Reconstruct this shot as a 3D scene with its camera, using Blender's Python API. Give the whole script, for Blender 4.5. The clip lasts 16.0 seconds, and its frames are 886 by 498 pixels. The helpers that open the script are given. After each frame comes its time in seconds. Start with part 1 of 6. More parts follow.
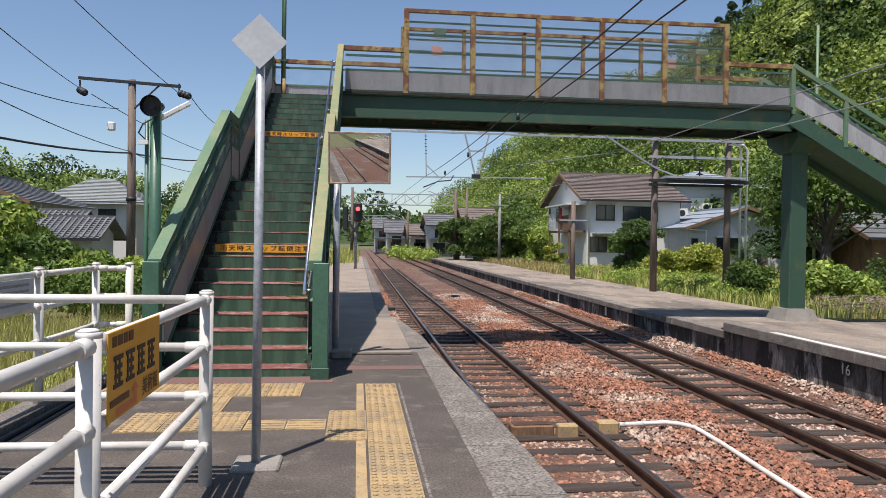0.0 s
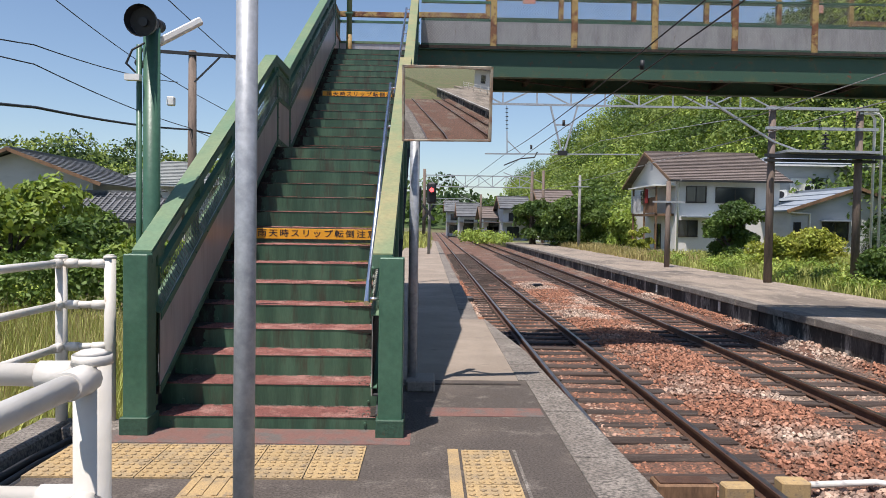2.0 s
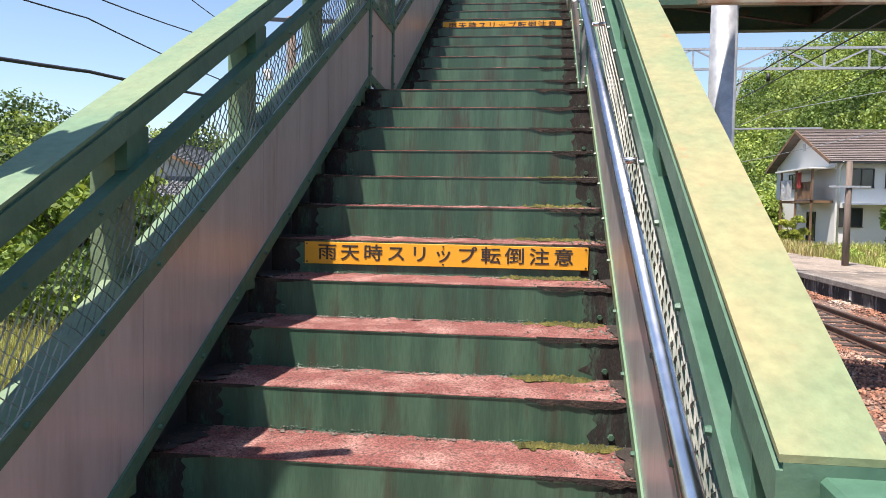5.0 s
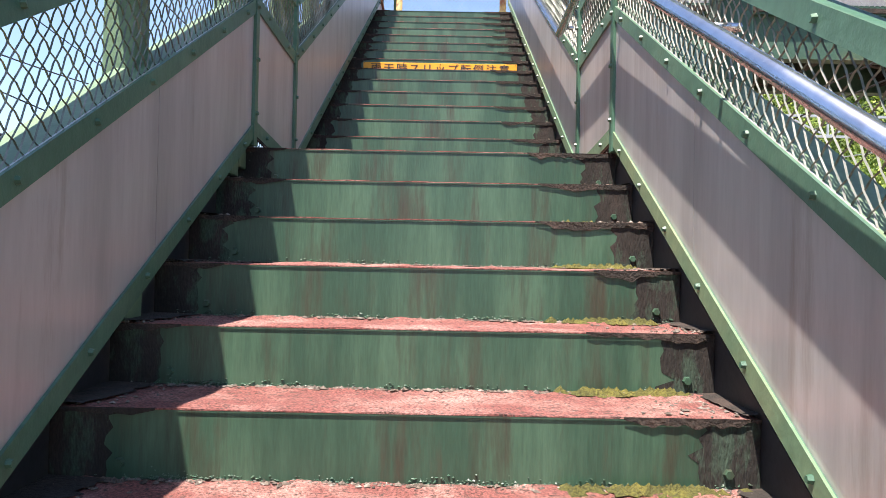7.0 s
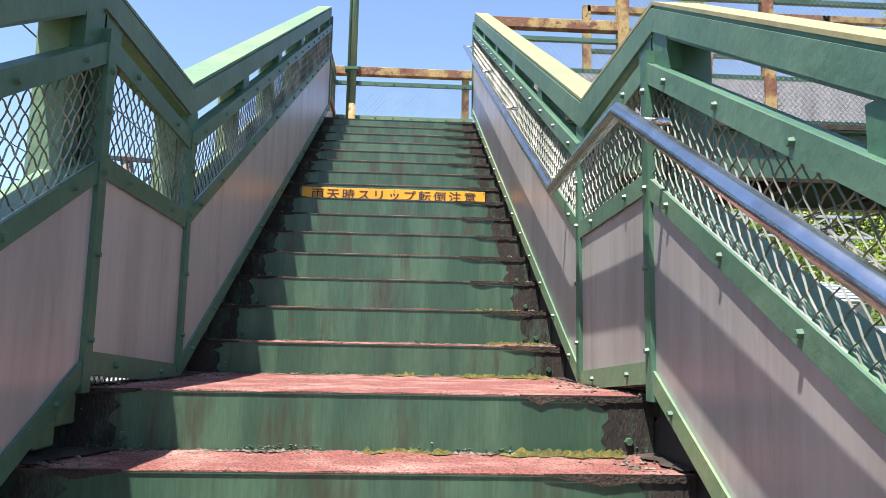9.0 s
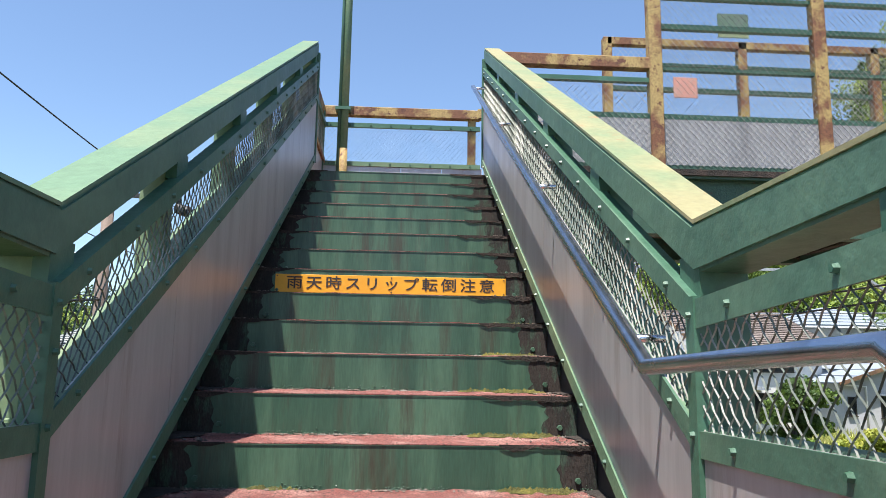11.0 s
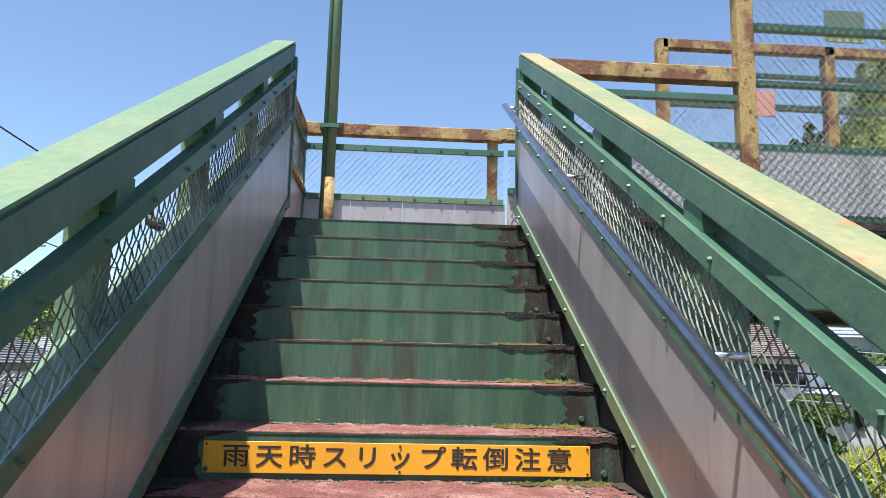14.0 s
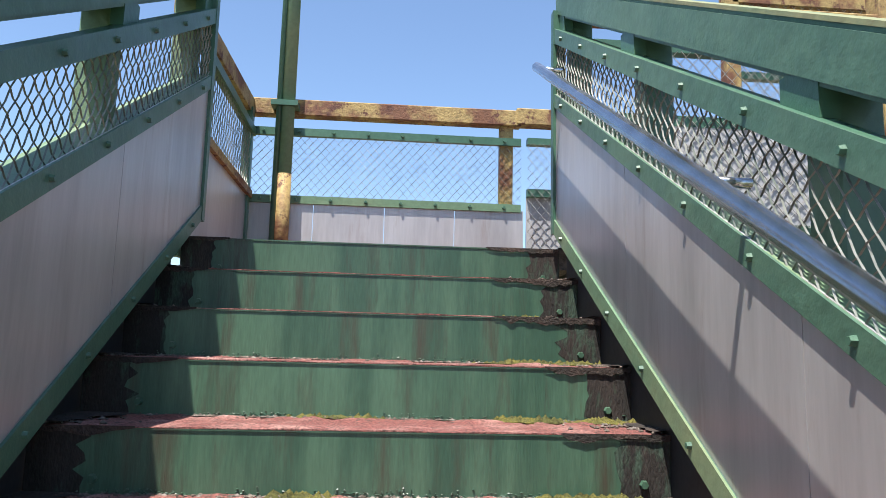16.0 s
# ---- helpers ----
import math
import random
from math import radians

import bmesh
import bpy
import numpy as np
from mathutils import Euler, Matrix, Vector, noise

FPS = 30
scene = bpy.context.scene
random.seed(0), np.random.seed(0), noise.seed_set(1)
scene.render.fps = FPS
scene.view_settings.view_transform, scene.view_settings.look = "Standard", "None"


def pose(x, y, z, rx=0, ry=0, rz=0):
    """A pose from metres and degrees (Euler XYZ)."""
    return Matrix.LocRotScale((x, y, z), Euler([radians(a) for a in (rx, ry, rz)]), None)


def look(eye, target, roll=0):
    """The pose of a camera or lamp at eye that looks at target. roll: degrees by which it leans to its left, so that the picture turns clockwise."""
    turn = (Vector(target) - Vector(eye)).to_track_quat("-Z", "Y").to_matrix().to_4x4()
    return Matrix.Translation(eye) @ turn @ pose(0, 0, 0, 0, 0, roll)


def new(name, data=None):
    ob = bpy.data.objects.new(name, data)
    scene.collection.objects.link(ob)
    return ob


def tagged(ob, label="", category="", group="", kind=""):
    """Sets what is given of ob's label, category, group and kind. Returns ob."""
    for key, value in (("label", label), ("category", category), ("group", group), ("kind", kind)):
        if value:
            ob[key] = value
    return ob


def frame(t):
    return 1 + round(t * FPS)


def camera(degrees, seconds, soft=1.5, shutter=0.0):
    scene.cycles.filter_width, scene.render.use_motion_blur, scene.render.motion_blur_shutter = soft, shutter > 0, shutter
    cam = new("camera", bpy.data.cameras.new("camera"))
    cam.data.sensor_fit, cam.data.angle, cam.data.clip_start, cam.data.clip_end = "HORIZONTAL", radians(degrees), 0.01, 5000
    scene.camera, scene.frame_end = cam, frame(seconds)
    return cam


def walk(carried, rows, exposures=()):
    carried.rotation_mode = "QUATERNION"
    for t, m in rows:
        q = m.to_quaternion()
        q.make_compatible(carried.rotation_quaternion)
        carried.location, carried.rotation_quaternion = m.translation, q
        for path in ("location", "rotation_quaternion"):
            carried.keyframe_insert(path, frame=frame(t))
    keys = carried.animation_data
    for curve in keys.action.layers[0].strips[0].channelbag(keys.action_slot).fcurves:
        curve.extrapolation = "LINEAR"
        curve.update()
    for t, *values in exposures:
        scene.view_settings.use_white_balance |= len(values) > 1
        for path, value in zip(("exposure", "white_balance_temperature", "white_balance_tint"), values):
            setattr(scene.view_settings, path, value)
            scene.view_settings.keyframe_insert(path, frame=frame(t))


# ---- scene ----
cam = camera(61.8, 16.0, soft=0.6)
PATH = [
    (0, (1.144, 0.607, 1.334), (1.373, 2.593, 1.312), 0.8),
    (0.5, (1.114, 1.262, 1.314), (1.312, 3.252, 1.284), 0.7),
    (1, (1.084, 1.915, 1.314), (1.239, 3.908, 1.273), 0.8),
    (1.5, (1.057, 2.554, 1.308), (1.159, 4.551, 1.255), 0.9),
    (2, (1.021, 3.191, 1.321), (1.061, 5.189, 1.252), 0.9),
    (2.5, (1.005, 3.833, 1.317), (0.965, 5.831, 1.234), 0.9),
    (3, (0.94, 4.475, 1.308), (0.811, 6.468, 1.208), 1.0),
    (3.5, (0.853, 5.094, 1.314), (0.63, 7.078, 1.2), 1.0),
    (3.7, (0.813, 5.35, 1.335), (0.555, 7.329, 1.217), 1.0),
    (5.8, (0.166, 7.753, 1.41), (-0.071, 9.737, 1.323), 0.8),
    (6, (0.132, 7.957, 1.416), (-0.065, 9.946, 1.343), 0.9),
    (6.5, (0.092, 8.42, 1.558), (-0.001, 10.418, 1.535), 1.0),
    (7, (0.051, 8.734, 1.71), (0.047, 10.733, 1.757), 1.1),
    (7.5, (0.061, 8.946, 1.842), (0.112, 10.942, 1.961), 1.0),
    (8, (0.062, 9.199, 1.987), (0.145, 11.189, 2.17), 1.1),
    (8.5, (0.019, 9.45, 2.143), (0.116, 11.434, 2.376), 1.1),
    (9, (0.064, 9.698, 2.259), (0.169, 11.677, 2.528), 1.1),
    (9.5, (0.05, 9.93, 2.402), (0.158, 11.906, 2.694), 1.2),
    (10, (0.063, 10.142, 2.537), (0.17, 12.115, 2.846), 1.1),
    (10.2, (0.042, 10.23, 2.584), (0.15, 12.202, 2.894), 1.0),
    (12.3, (0.037, 11.254, 3.147), (0.155, 13.219, 3.496), 1.0),
    (12.5, (0.019, 11.326, 3.175), (0.142, 13.292, 3.521), 1.1),
    (13, (0.006, 11.567, 3.304), (0.134, 13.534, 3.645), 1.2),
    (13.5, (0.035, 11.819, 3.427), (0.168, 13.787, 3.755), 1.2),
    (14, (-0.052, 12.114, 3.536), (0.082, 14.085, 3.85), 1.3),
    (14.5, (-0.063, 12.46, 3.588), (0.075, 14.433, 3.884), 1.0),
    (15, (-0.071, 12.961, 3.666), (0.074, 14.933, 3.962), 1.6),
    (15.5, (-0.013, 13.274, 3.797), (0.136, 15.247, 4.092), 1.5),
    (16, (0.018, 13.585, 3.938), (0.175, 15.556, 4.235), 1.4),
]
walk(cam, [(t, look(eye, target, roll)) for t, eye, target, roll in PATH],
     exposures=[(0, 0.34, 6500, 13), (2.0, 0.42, 6500, 13), (3.5, 0.56, 6550, 14), (4.5, 0.88, 6600, 14), (6.0, 1.42, 6700, 15), (7.5, 1.63, 6750, 15), (9.5, 1.4, 6500, 11), (12.5, 1.04, 6350, 10), (16, 1.2, 6400, 10)])

# ---- world and sun ----
SUN_TO = Vector((-0.21, -0.31, 1.0)).normalized()
world = bpy.data.worlds.new("sky")
scene.world = world
world.use_nodes = True
wn = world.node_tree.nodes
wn.clear()
w_out = wn.new("ShaderNodeOutputWorld")
w_bg = wn.new("ShaderNodeBackground")
w_sky = wn.new("ShaderNodeTexSky")
w_sky.sky_type = "NISHITA"
w_sky.sun_disc = False
w_sky.sun_elevation = math.asin(SUN_TO.z)
w_sky.sun_rotation = math.atan2(SUN_TO.x, SUN_TO.y)
w_sky.air_density = 1.0
w_sky.dust_density = 0.5
w_sky.ozone_density = 3.0
w_bg.inputs["Strength"].default_value = 0.10
world.node_tree.links.new(w_sky.outputs[0], w_bg.inputs[0])
world.node_tree.links.new(w_bg.outputs[0], w_out.inputs[0])
sun = new("sun", bpy.data.lights.new("sun", "SUN"))
sun.data.energy = 5.0
sun.data.angle = radians(0.55)
sun.data.color = (1.0, 0.93, 0.86)
sun.matrix_world = look((0, 0, 30), Vector((0, 0, 30)) - SUN_TO)



# ---- materials ----
def mat(name, base, rough=0.7, metal=0.0, second=None, mix_scale=3.0, mix_lo=0.45, mix_hi=0.62, third=None, third_scale=12.0,
        third_lo=0.58, third_hi=0.66, grain=60.0, grain_amount=0.12, bump=0.15, bump_scale=80.0, stretch=(1, 1, 1), vary=0.0, spec=0.5, island=0.0):
    """A surface with a base colour, two kinds of patches, fine grain and relief."""
    m = bpy.data.materials.new(name)
    m.use_nodes = True
    nt = m.node_tree
    n, l = nt.nodes, nt.links
    b = n["Principled BSDF"]
    b.inputs["Metallic"].default_value = metal
    b.inputs["Specular IOR Level"].default_value = spec
    tc = n.new("ShaderNodeTexCoord")
    mp = n.new("ShaderNodeMapping")
    mp.inputs["Scale"].default_value = stretch
    l.new(tc.outputs["Object"], mp.inputs[0])
    vec = mp.outputs[0]
    if vary:
        oi = n.new("ShaderNodeObjectInfo")
        shift = n.new("ShaderNodeMath")
        shift.operation = "MULTIPLY"
        shift.inputs[1].default_value = 61.0
        l.new(oi.outputs["Random"], shift.inputs[0])
        l.new(shift.outputs[0], mp.inputs["Location"])

    def noise_tex(scale, detail=6.0, rg=0.6):
        t = n.new("ShaderNodeTexNoise")
        t.inputs["Scale"].default_value = scale
        t.inputs["Detail"].default_value = detail
        t.inputs["Roughness"].default_value = rg
        l.new(vec, t.inputs["Vector"])
        return t.outputs[0]

    def ramp(fac, lo, hi):
        r = n.new("ShaderNodeMapRange")
        r.inputs[1].default_value, r.inputs[2].default_value = lo, hi
        l.new(fac, r.inputs[0])
        return r.outputs[0]

    def blend(fac, a, c):
        x = n.new("ShaderNodeMix")
        x.data_type = "RGBA"
        l.new(fac, x.inputs[0])
        for sock, val in ((x.inputs[6], a), (x.inputs[7], c)):
            if isinstance(val, tuple):
                sock.default_value = (*val, 1)
            else:
                l.new(val, sock)
        return x.outputs[2]

    col = base
    if second:
        col = blend(ramp(noise_tex(mix_scale), mix_lo, mix_hi), col, second)
    if third:
        col = blend(ramp(noise_tex(third_scale, 8.0, 0.7), third_lo, third_hi), col, third)
    hsv = n.new("ShaderNodeHueSaturation")
    if isinstance(col, tuple):
        hsv.inputs["Color"].default_value = (*col, 1)
    else:
        l.new(col, hsv.inputs["Color"])
    g = n.new("ShaderNodeMapRange")
    g.inputs[1].default_value, g.inputs[2].default_value = 0.3, 0.7
    g.inputs[3].default_value, g.inputs[4].default_value = 1 - grain_amount, 1 + grain_amount
    l.new(noise_tex(grain, 3.0), g.inputs[0])
    val = g.outputs[0]
    if vary or island:
        if island:
            src = n.new("ShaderNodeNewGeometry").outputs["Random Per Island"]
            amount = island
        else:
            src = n.new("ShaderNodeObjectInfo").outputs["Random"]
            amount = vary
        v = n.new("ShaderNodeMapRange")
        v.inputs[3].default_value, v.inputs[4].default_value = 1 - amount, 1 + amount
        l.new(src, v.inputs[0])
        mul = n.new("ShaderNodeMath")
        mul.operation = "MULTIPLY"
        l.new(val, mul.inputs[0])
        l.new(v.outputs[0], mul.inputs[1])
        val = mul.outputs[0]
    l.new(val, hsv.inputs["Value"])
    l.new(hsv.outputs[0], b.inputs["Base Color"])
    rr = n.new("ShaderNodeMapRange")
    rr.inputs[3].default_value, rr.inputs[4].default_value = max(0.02, rough - 0.1), min(1.0, rough + 0.1)
    l.new(noise_tex(mix_scale * 2.3), rr.inputs[0])
    l.new(rr.outputs[0], b.inputs["Roughness"])
    if bump:
        bp = n.new("ShaderNodeBump")
        bp.inputs["Strength"].default_value = bump
        bp.inputs["Distance"].default_value = 0.01
        l.new(noise_tex(bump_scale, 4.0), bp.inputs["Height"])
        l.new(bp.outputs[0], b.inputs["Normal"])
    return m


def leaf_mat(name, dark, light, patch=0.6, island=0.5):
    # broad dark patches put the shadow between leaf clumps into the colour
    m = mat(name, dark, 0.6, second=light, mix_scale=patch, mix_lo=0.4, mix_hi=0.6, third=tuple(c * 0.5 for c in dark), third_scale=0.14, third_lo=0.56, third_hi=0.7, grain=1.5, grain_amount=0.3, bump=0.0, island=island, spec=0.3)
    b = m.node_tree.nodes["Principled BSDF"]
    b.inputs["Subsurface Weight"].default_value = 0.0
    out = m.node_tree.nodes["Material Output"]
    tr = m.node_tree.nodes.new("ShaderNodeBsdfTranslucent")
    tr.inputs["Color"].default_value = (light[0] * 1.3, light[1] * 1.3, light[2] * 0.8, 1)
    mx = m.node_tree.nodes.new("ShaderNodeMixShader")
    mx.inputs[0].default_value = 0.22
    l = m.node_tree.links
    l.new(b.outputs[0], mx.inputs[1])
    l.new(tr.outputs[0], mx.inputs[2])
    l.new(mx.outputs[0], out.inputs[0])
    return m


M_ASPHALT = mat("asphalt", (0.072, 0.060, 0.051), 0.92, second=(0.108, 0.089, 0.074), mix_scale=0.9, third=(0.19, 0.165, 0.14), third_scale=4, third_lo=0.54, third_hi=0.75, grain=75, grain_amount=0.55, bump=0.5, bump_scale=220)
M_OLDPAVE = mat("pale_worn_asphalt", (0.235, 0.195, 0.155), 0.92, second=(0.30, 0.25, 0.20), mix_scale=0.8, third=(0.14, 0.115, 0.09), third_scale=6, third_lo=0.58, third_hi=0.72, grain=170, grain_amount=0.35, bump=0.5, bump_scale=200)
M_KERB = mat("kerb_concrete", (0.20, 0.175, 0.15), 0.9, second=(0.29, 0.26, 0.225), mix_scale=2, third=(0.07, 0.064, 0.056), third_scale=55, third_lo=0.47, third_hi=0.58, grain=110, grain_amount=0.55, bump=0.6, bump_scale=140)
M_WALL = mat("old_platform_wall", (0.11, 0.098, 0.085), 0.9, second=(0.028, 0.025, 0.022), mix_scale=1.7, mix_lo=0.42, mix_hi=0.54, third=(0.40, 0.37, 0.33), third_scale=2.6, third_lo=0.53, third_hi=0.66, grain=40, grain_amount=0.3, bump=0.5, bump_scale=30, stretch=(1, 1, 0.35))
M_CONC = mat("concrete", (0.25, 0.23, 0.20), 0.88, second=(0.18, 0.165, 0.145), mix_scale=1.5, third=(0.12, 0.11, 0.09), third_scale=6, third_lo=0.6, third_hi=0.7, grain=90, grain_amount=0.25, bump=0.4, bump_scale=90)
M_FARPAVE = mat("worn_far_pavement", (0.26, 0.215, 0.17), 0.92, second=(0.14, 0.118, 0.096), mix_scale=0.7, mix_lo=0.45, mix_hi=0.6, third=(0.34, 0.29, 0.235), third_scale=2.2, third_lo=0.54, third_hi=0.66, grain=60, grain_amount=0.35, bump=0.5, bump_scale=60, stretch=(1, 0.45, 1))
M_TACT = mat("tactile_yellow", (0.37, 0.26, 0.125), 0.85, second=(0.27, 0.205, 0.12), mix_scale=5, third=(0.17, 0.135, 0.095), third_scale=22, third_lo=0.55, third_hi=0.68, grain=130, grain_amount=0.3, bump=0.3, vary=0.08)
M_REDPAINT = mat("faded_red_line", (0.17, 0.088, 0.072), 0.9, second=(0.115, 0.10, 0.09), mix_scale=6, grain=150, grain_amount=0.3, bump=0.4, bump_scale=200)
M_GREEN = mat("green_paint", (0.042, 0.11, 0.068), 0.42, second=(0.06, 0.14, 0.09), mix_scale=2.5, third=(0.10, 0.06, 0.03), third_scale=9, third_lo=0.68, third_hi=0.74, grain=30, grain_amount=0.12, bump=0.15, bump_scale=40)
# lighter copy of the green paint with sunlight put into the colour
M_GREENRAIL = mat("sunlit_rail_green", (0.06, 0.13, 0.085), 0.5, second=(0.088, 0.165, 0.105), mix_scale=2.2, third=(0.16, 0.08, 0.04), third_scale=9, third_lo=0.69, third_hi=0.74, grain=30, grain_amount=0.12, bump=0.3, bump_scale=18)
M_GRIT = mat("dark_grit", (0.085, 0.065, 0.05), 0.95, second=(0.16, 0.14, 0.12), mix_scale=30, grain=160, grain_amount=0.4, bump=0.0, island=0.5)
# faded green that also carries sunlight on struts, flanges and the right strip
M_GREENTOP = mat("faded_and_sunlit_green", (0.105, 0.185, 0.105), 0.55, second=(0.20, 0.235, 0.12), mix_scale=1.3, mix_lo=0.48, mix_hi=0.75, third=(0.22, 0.10, 0.05), third_scale=8, third_lo=0.67, third_hi=0.72, grain=40, grain_amount=0.12, bump=0.25, bump_scale=25)
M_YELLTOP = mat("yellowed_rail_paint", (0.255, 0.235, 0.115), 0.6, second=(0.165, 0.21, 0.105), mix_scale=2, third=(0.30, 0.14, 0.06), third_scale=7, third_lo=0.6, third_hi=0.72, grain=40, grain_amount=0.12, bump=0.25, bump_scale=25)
M_RISER = mat("green_riser_paint", (0.030, 0.073, 0.046), 0.36, second=(0.060, 0.122, 0.076), mix_scale=1.6, mix_lo=0.42, mix_hi=0.6, third=(0.045, 0.042, 0.028), third_scale=2.2, third_lo=0.52, third_hi=0.68, grain=40, grain_amount=0.14, bump=0.12, bump_scale=40, stretch=(4.5, 4.5, 0.5), vary=0.1)
# rust and dirt, with the shade beside the railings mixed into the colour
M_STAIN_SHADE = mat("rust_stain", (0.017, 0.015, 0.012), 0.9, second=(0.032, 0.024, 0.019), mix_scale=5, third=(0.035, 0.06, 0.04), third_scale=9, third_lo=0.5, third_hi=0.6, grain=120, grain_amount=0.4, bump=0.5, bump_scale=90, stretch=(2, 2, 0.6))
M_TREAD = mat("worn_red_tread", (0.22, 0.075, 0.062), 0.9, second=(0.44, 0.25, 0.21), mix_scale=7.0, mix_lo=0.46, mix_hi=0.74, third=(0.085, 0.05, 0.04), third_scale=70, third_lo=0.53, third_hi=0.62, grain=170, grain_amount=0.75, bump=0.9, bump_scale=240, vary=0.08)
# near-black: dirt, plus the shade of corners and undersides put into the colour
M_DIRT_SHADE = mat("dark_dirt_and_shade", (0.022, 0.018, 0.014), 0.95, second=(0.05, 0.034, 0.026), mix_scale=12, grain=160, grain_amount=0.5, bump=0.8, bump_scale=120)
M_MOSS = mat("moss", (0.07, 0.07, 0.014), 0.95, second=(0.135, 0.122, 0.022), mix_scale=14, grain=200, grain_amount=0.5, bump=0.9, bump_scale=200)
M_STEEL = mat("weathered_steel_sheet", (0.475, 0.458, 0.45), 0.36, 0.45, second=(0.385, 0.365, 0.36), mix_scale=2.2, third=(0.30, 0.25, 0.22), third_scale=3.5, third_lo=0.58, third_hi=0.75, grain=25, grain_amount=0.06, bump=0.05, bump_scale=20, stretch=(2, 2, 0.25))
M_SHEET = mat("grey_sheet", (0.36, 0.36, 0.365), 0.7, second=(0.28, 0.28, 0.285), mix_scale=2, third=(0.24, 0.18, 0.14), third_scale=4, third_lo=0.62, third_hi=0.75, grain=20, grain_amount=0.1, bump=0.1, stretch=(2, 2, 0.4))
M_WIRE = mat("grey_green_wire", (0.12, 0.14, 0.12), 0.5, 0.3, second=(0.30, 0.305, 0.27), mix_scale=4, grain=60, grain_amount=0.2, bump=0.0)
M_WIREPALE = mat("pale_galvanised_wire", (0.36, 0.36, 0.33), 0.5, 0.3, second=(0.26, 0.25, 0.22), mix_scale=4, grain=60, grain_amount=0.2, bump=0.0)
M_RUST = mat("rusty_yellow_paint", (0.33, 0.235, 0.085), 0.7, second=(0.15, 0.062, 0.028), mix_scale=4.5, mix_lo=0.44, mix_hi=0.56, third=(0.10, 0.035, 0.018), third_scale=14, third_lo=0.56, third_hi=0.62, grain=60, grain_amount=0.25, bump=0.4, bump_scale=70)
M_GREENRUST = mat("rust_spotted_green", (0.032, 0.08, 0.05), 0.6, second=(0.075, 0.10, 0.045), mix_scale=2.0, mix_lo=0.55, mix_hi=0.7, third=(0.12, 0.05, 0.025), third_scale=8, third_lo=0.6, third_hi=0.68, grain=50, grain_amount=0.2, bump=0.3, bump_scale=50)
M_GALV = mat("galvanised_steel", (0.40, 0.42, 0.44), 0.5, 0.35, second=(0.31, 0.33, 0.35), mix_scale=18, grain=50, grain_amount=0.12, bump=0.05)
M_CHROME = mat("stainless_tube", (0.62, 0.64, 0.68), 0.24, 1.0, second=(0.5, 0.5, 0.52), mix_scale=6, grain=40, grain_amount=0.05, bump=0.0)
M_WHITE = mat("white_fence_paint", (0.64, 0.62, 0.575), 0.55, second=(0.54, 0.515, 0.46), mix_scale=5, third=(0.30, 0.20, 0.12), third_scale=11, third_lo=0.64, third_hi=0.72, grain=40, grain_amount=0.05, bump=0.12, bump_scale=60)
M_SIGNY = mat("yellow_sign", (0.72, 0.345, 0.018), 0.45, second=(0.66, 0.31, 0.018), mix_scale=5, grain=40, grain_amount=0.04, bump=0.02)
M_SIGNOR = mat("orange_print", (0.62, 0.17, 0.05), 0.5, grain=40, grain_amount=0.05, bump=0.0)
M_BLACK = mat("black_print", (0.025, 0.02, 0.018), 0.6, grain=60, grain_amount=0.2, bump=0.0)
M_BROWNINK = mat("brown_print", (0.12, 0.05, 0.02), 0.6, grain=60, grain_amount=0.2, bump=0.0)
M_RAIL = mat("rusty_rail", (0.085, 0.045, 0.03), 0.6, 0.3, second=(0.12, 0.065, 0.04), mix_scale=5, grain=90, grain_amount=0.3, bump=0.3)
M_RAILTOP = mat("worn_rail_head", (0.24, 0.2, 0.18), 0.3, 0.9, second=(0.16, 0.11, 0.085), mix_scale=3, grain=40, grain_amount=0.1, bump=0.0)
M_SLEEPER = mat("old_sleeper", (0.042, 0.028, 0.022), 0.9, second=(0.07, 0.052, 0.042), mix_scale=4, third=(0.03, 0.02, 0.016), third_scale=9, grain=60, grain_amount=0.4, bump=0.7, bump_scale=40, stretch=(0.4, 3, 3), vary=0.2)
M_STONE = mat("ballast_stone", (0.29, 0.135, 0.083), 0.9, second=(0.43, 0.335, 0.265), mix_scale=0.45, mix_lo=0.5, mix_hi=0.62, grain=30, grain_amount=0.2, bump=0.0, island=0.45)
M_BED = mat("ballast_bed", (0.15, 0.074, 0.048), 0.95, second=(0.20, 0.15, 0.115), mix_scale=0.55, mix_lo=0.5, mix_hi=0.6, third=(0.06, 0.04, 0.03), third_scale=26, third_lo=0.5, third_hi=0.56, grain=45, grain_amount=0.5, bump=1.0, bump_scale=32)
M_GRASSGROUND = mat("weedy_ground", (0.09, 0.105, 0.035), 0.95, second=(0.15, 0.12, 0.06), mix_scale=0.6, third=(0.05, 0.07, 0.02), third_scale=5, grain=30, grain_amount=0.5, bump=0.8, bump_scale=20)
M_BARK = mat("bark", (0.10, 0.075, 0.055), 0.95, second=(0.06, 0.045, 0.035), mix_scale=6, grain=40, grain_amount=0.3, bump=0.8, bump_scale=20, stretch=(3, 3, 0.6))
M_POLE = mat("weathered_pole", (0.17, 0.13, 0.105), 0.85, second=(0.11, 0.085, 0.07), mix_scale=3, grain=50, grain_amount=0.2, bump=0.2, stretch=(3, 3, 0.4))
M_CPOLE = mat("grey_pole", (0.27, 0.27, 0.26), 0.8, second=(0.2, 0.2, 0.19), mix_scale=3, grain=50, grain_amount=0.15, bump=0.1)
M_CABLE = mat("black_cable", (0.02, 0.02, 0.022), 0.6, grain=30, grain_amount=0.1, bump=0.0)
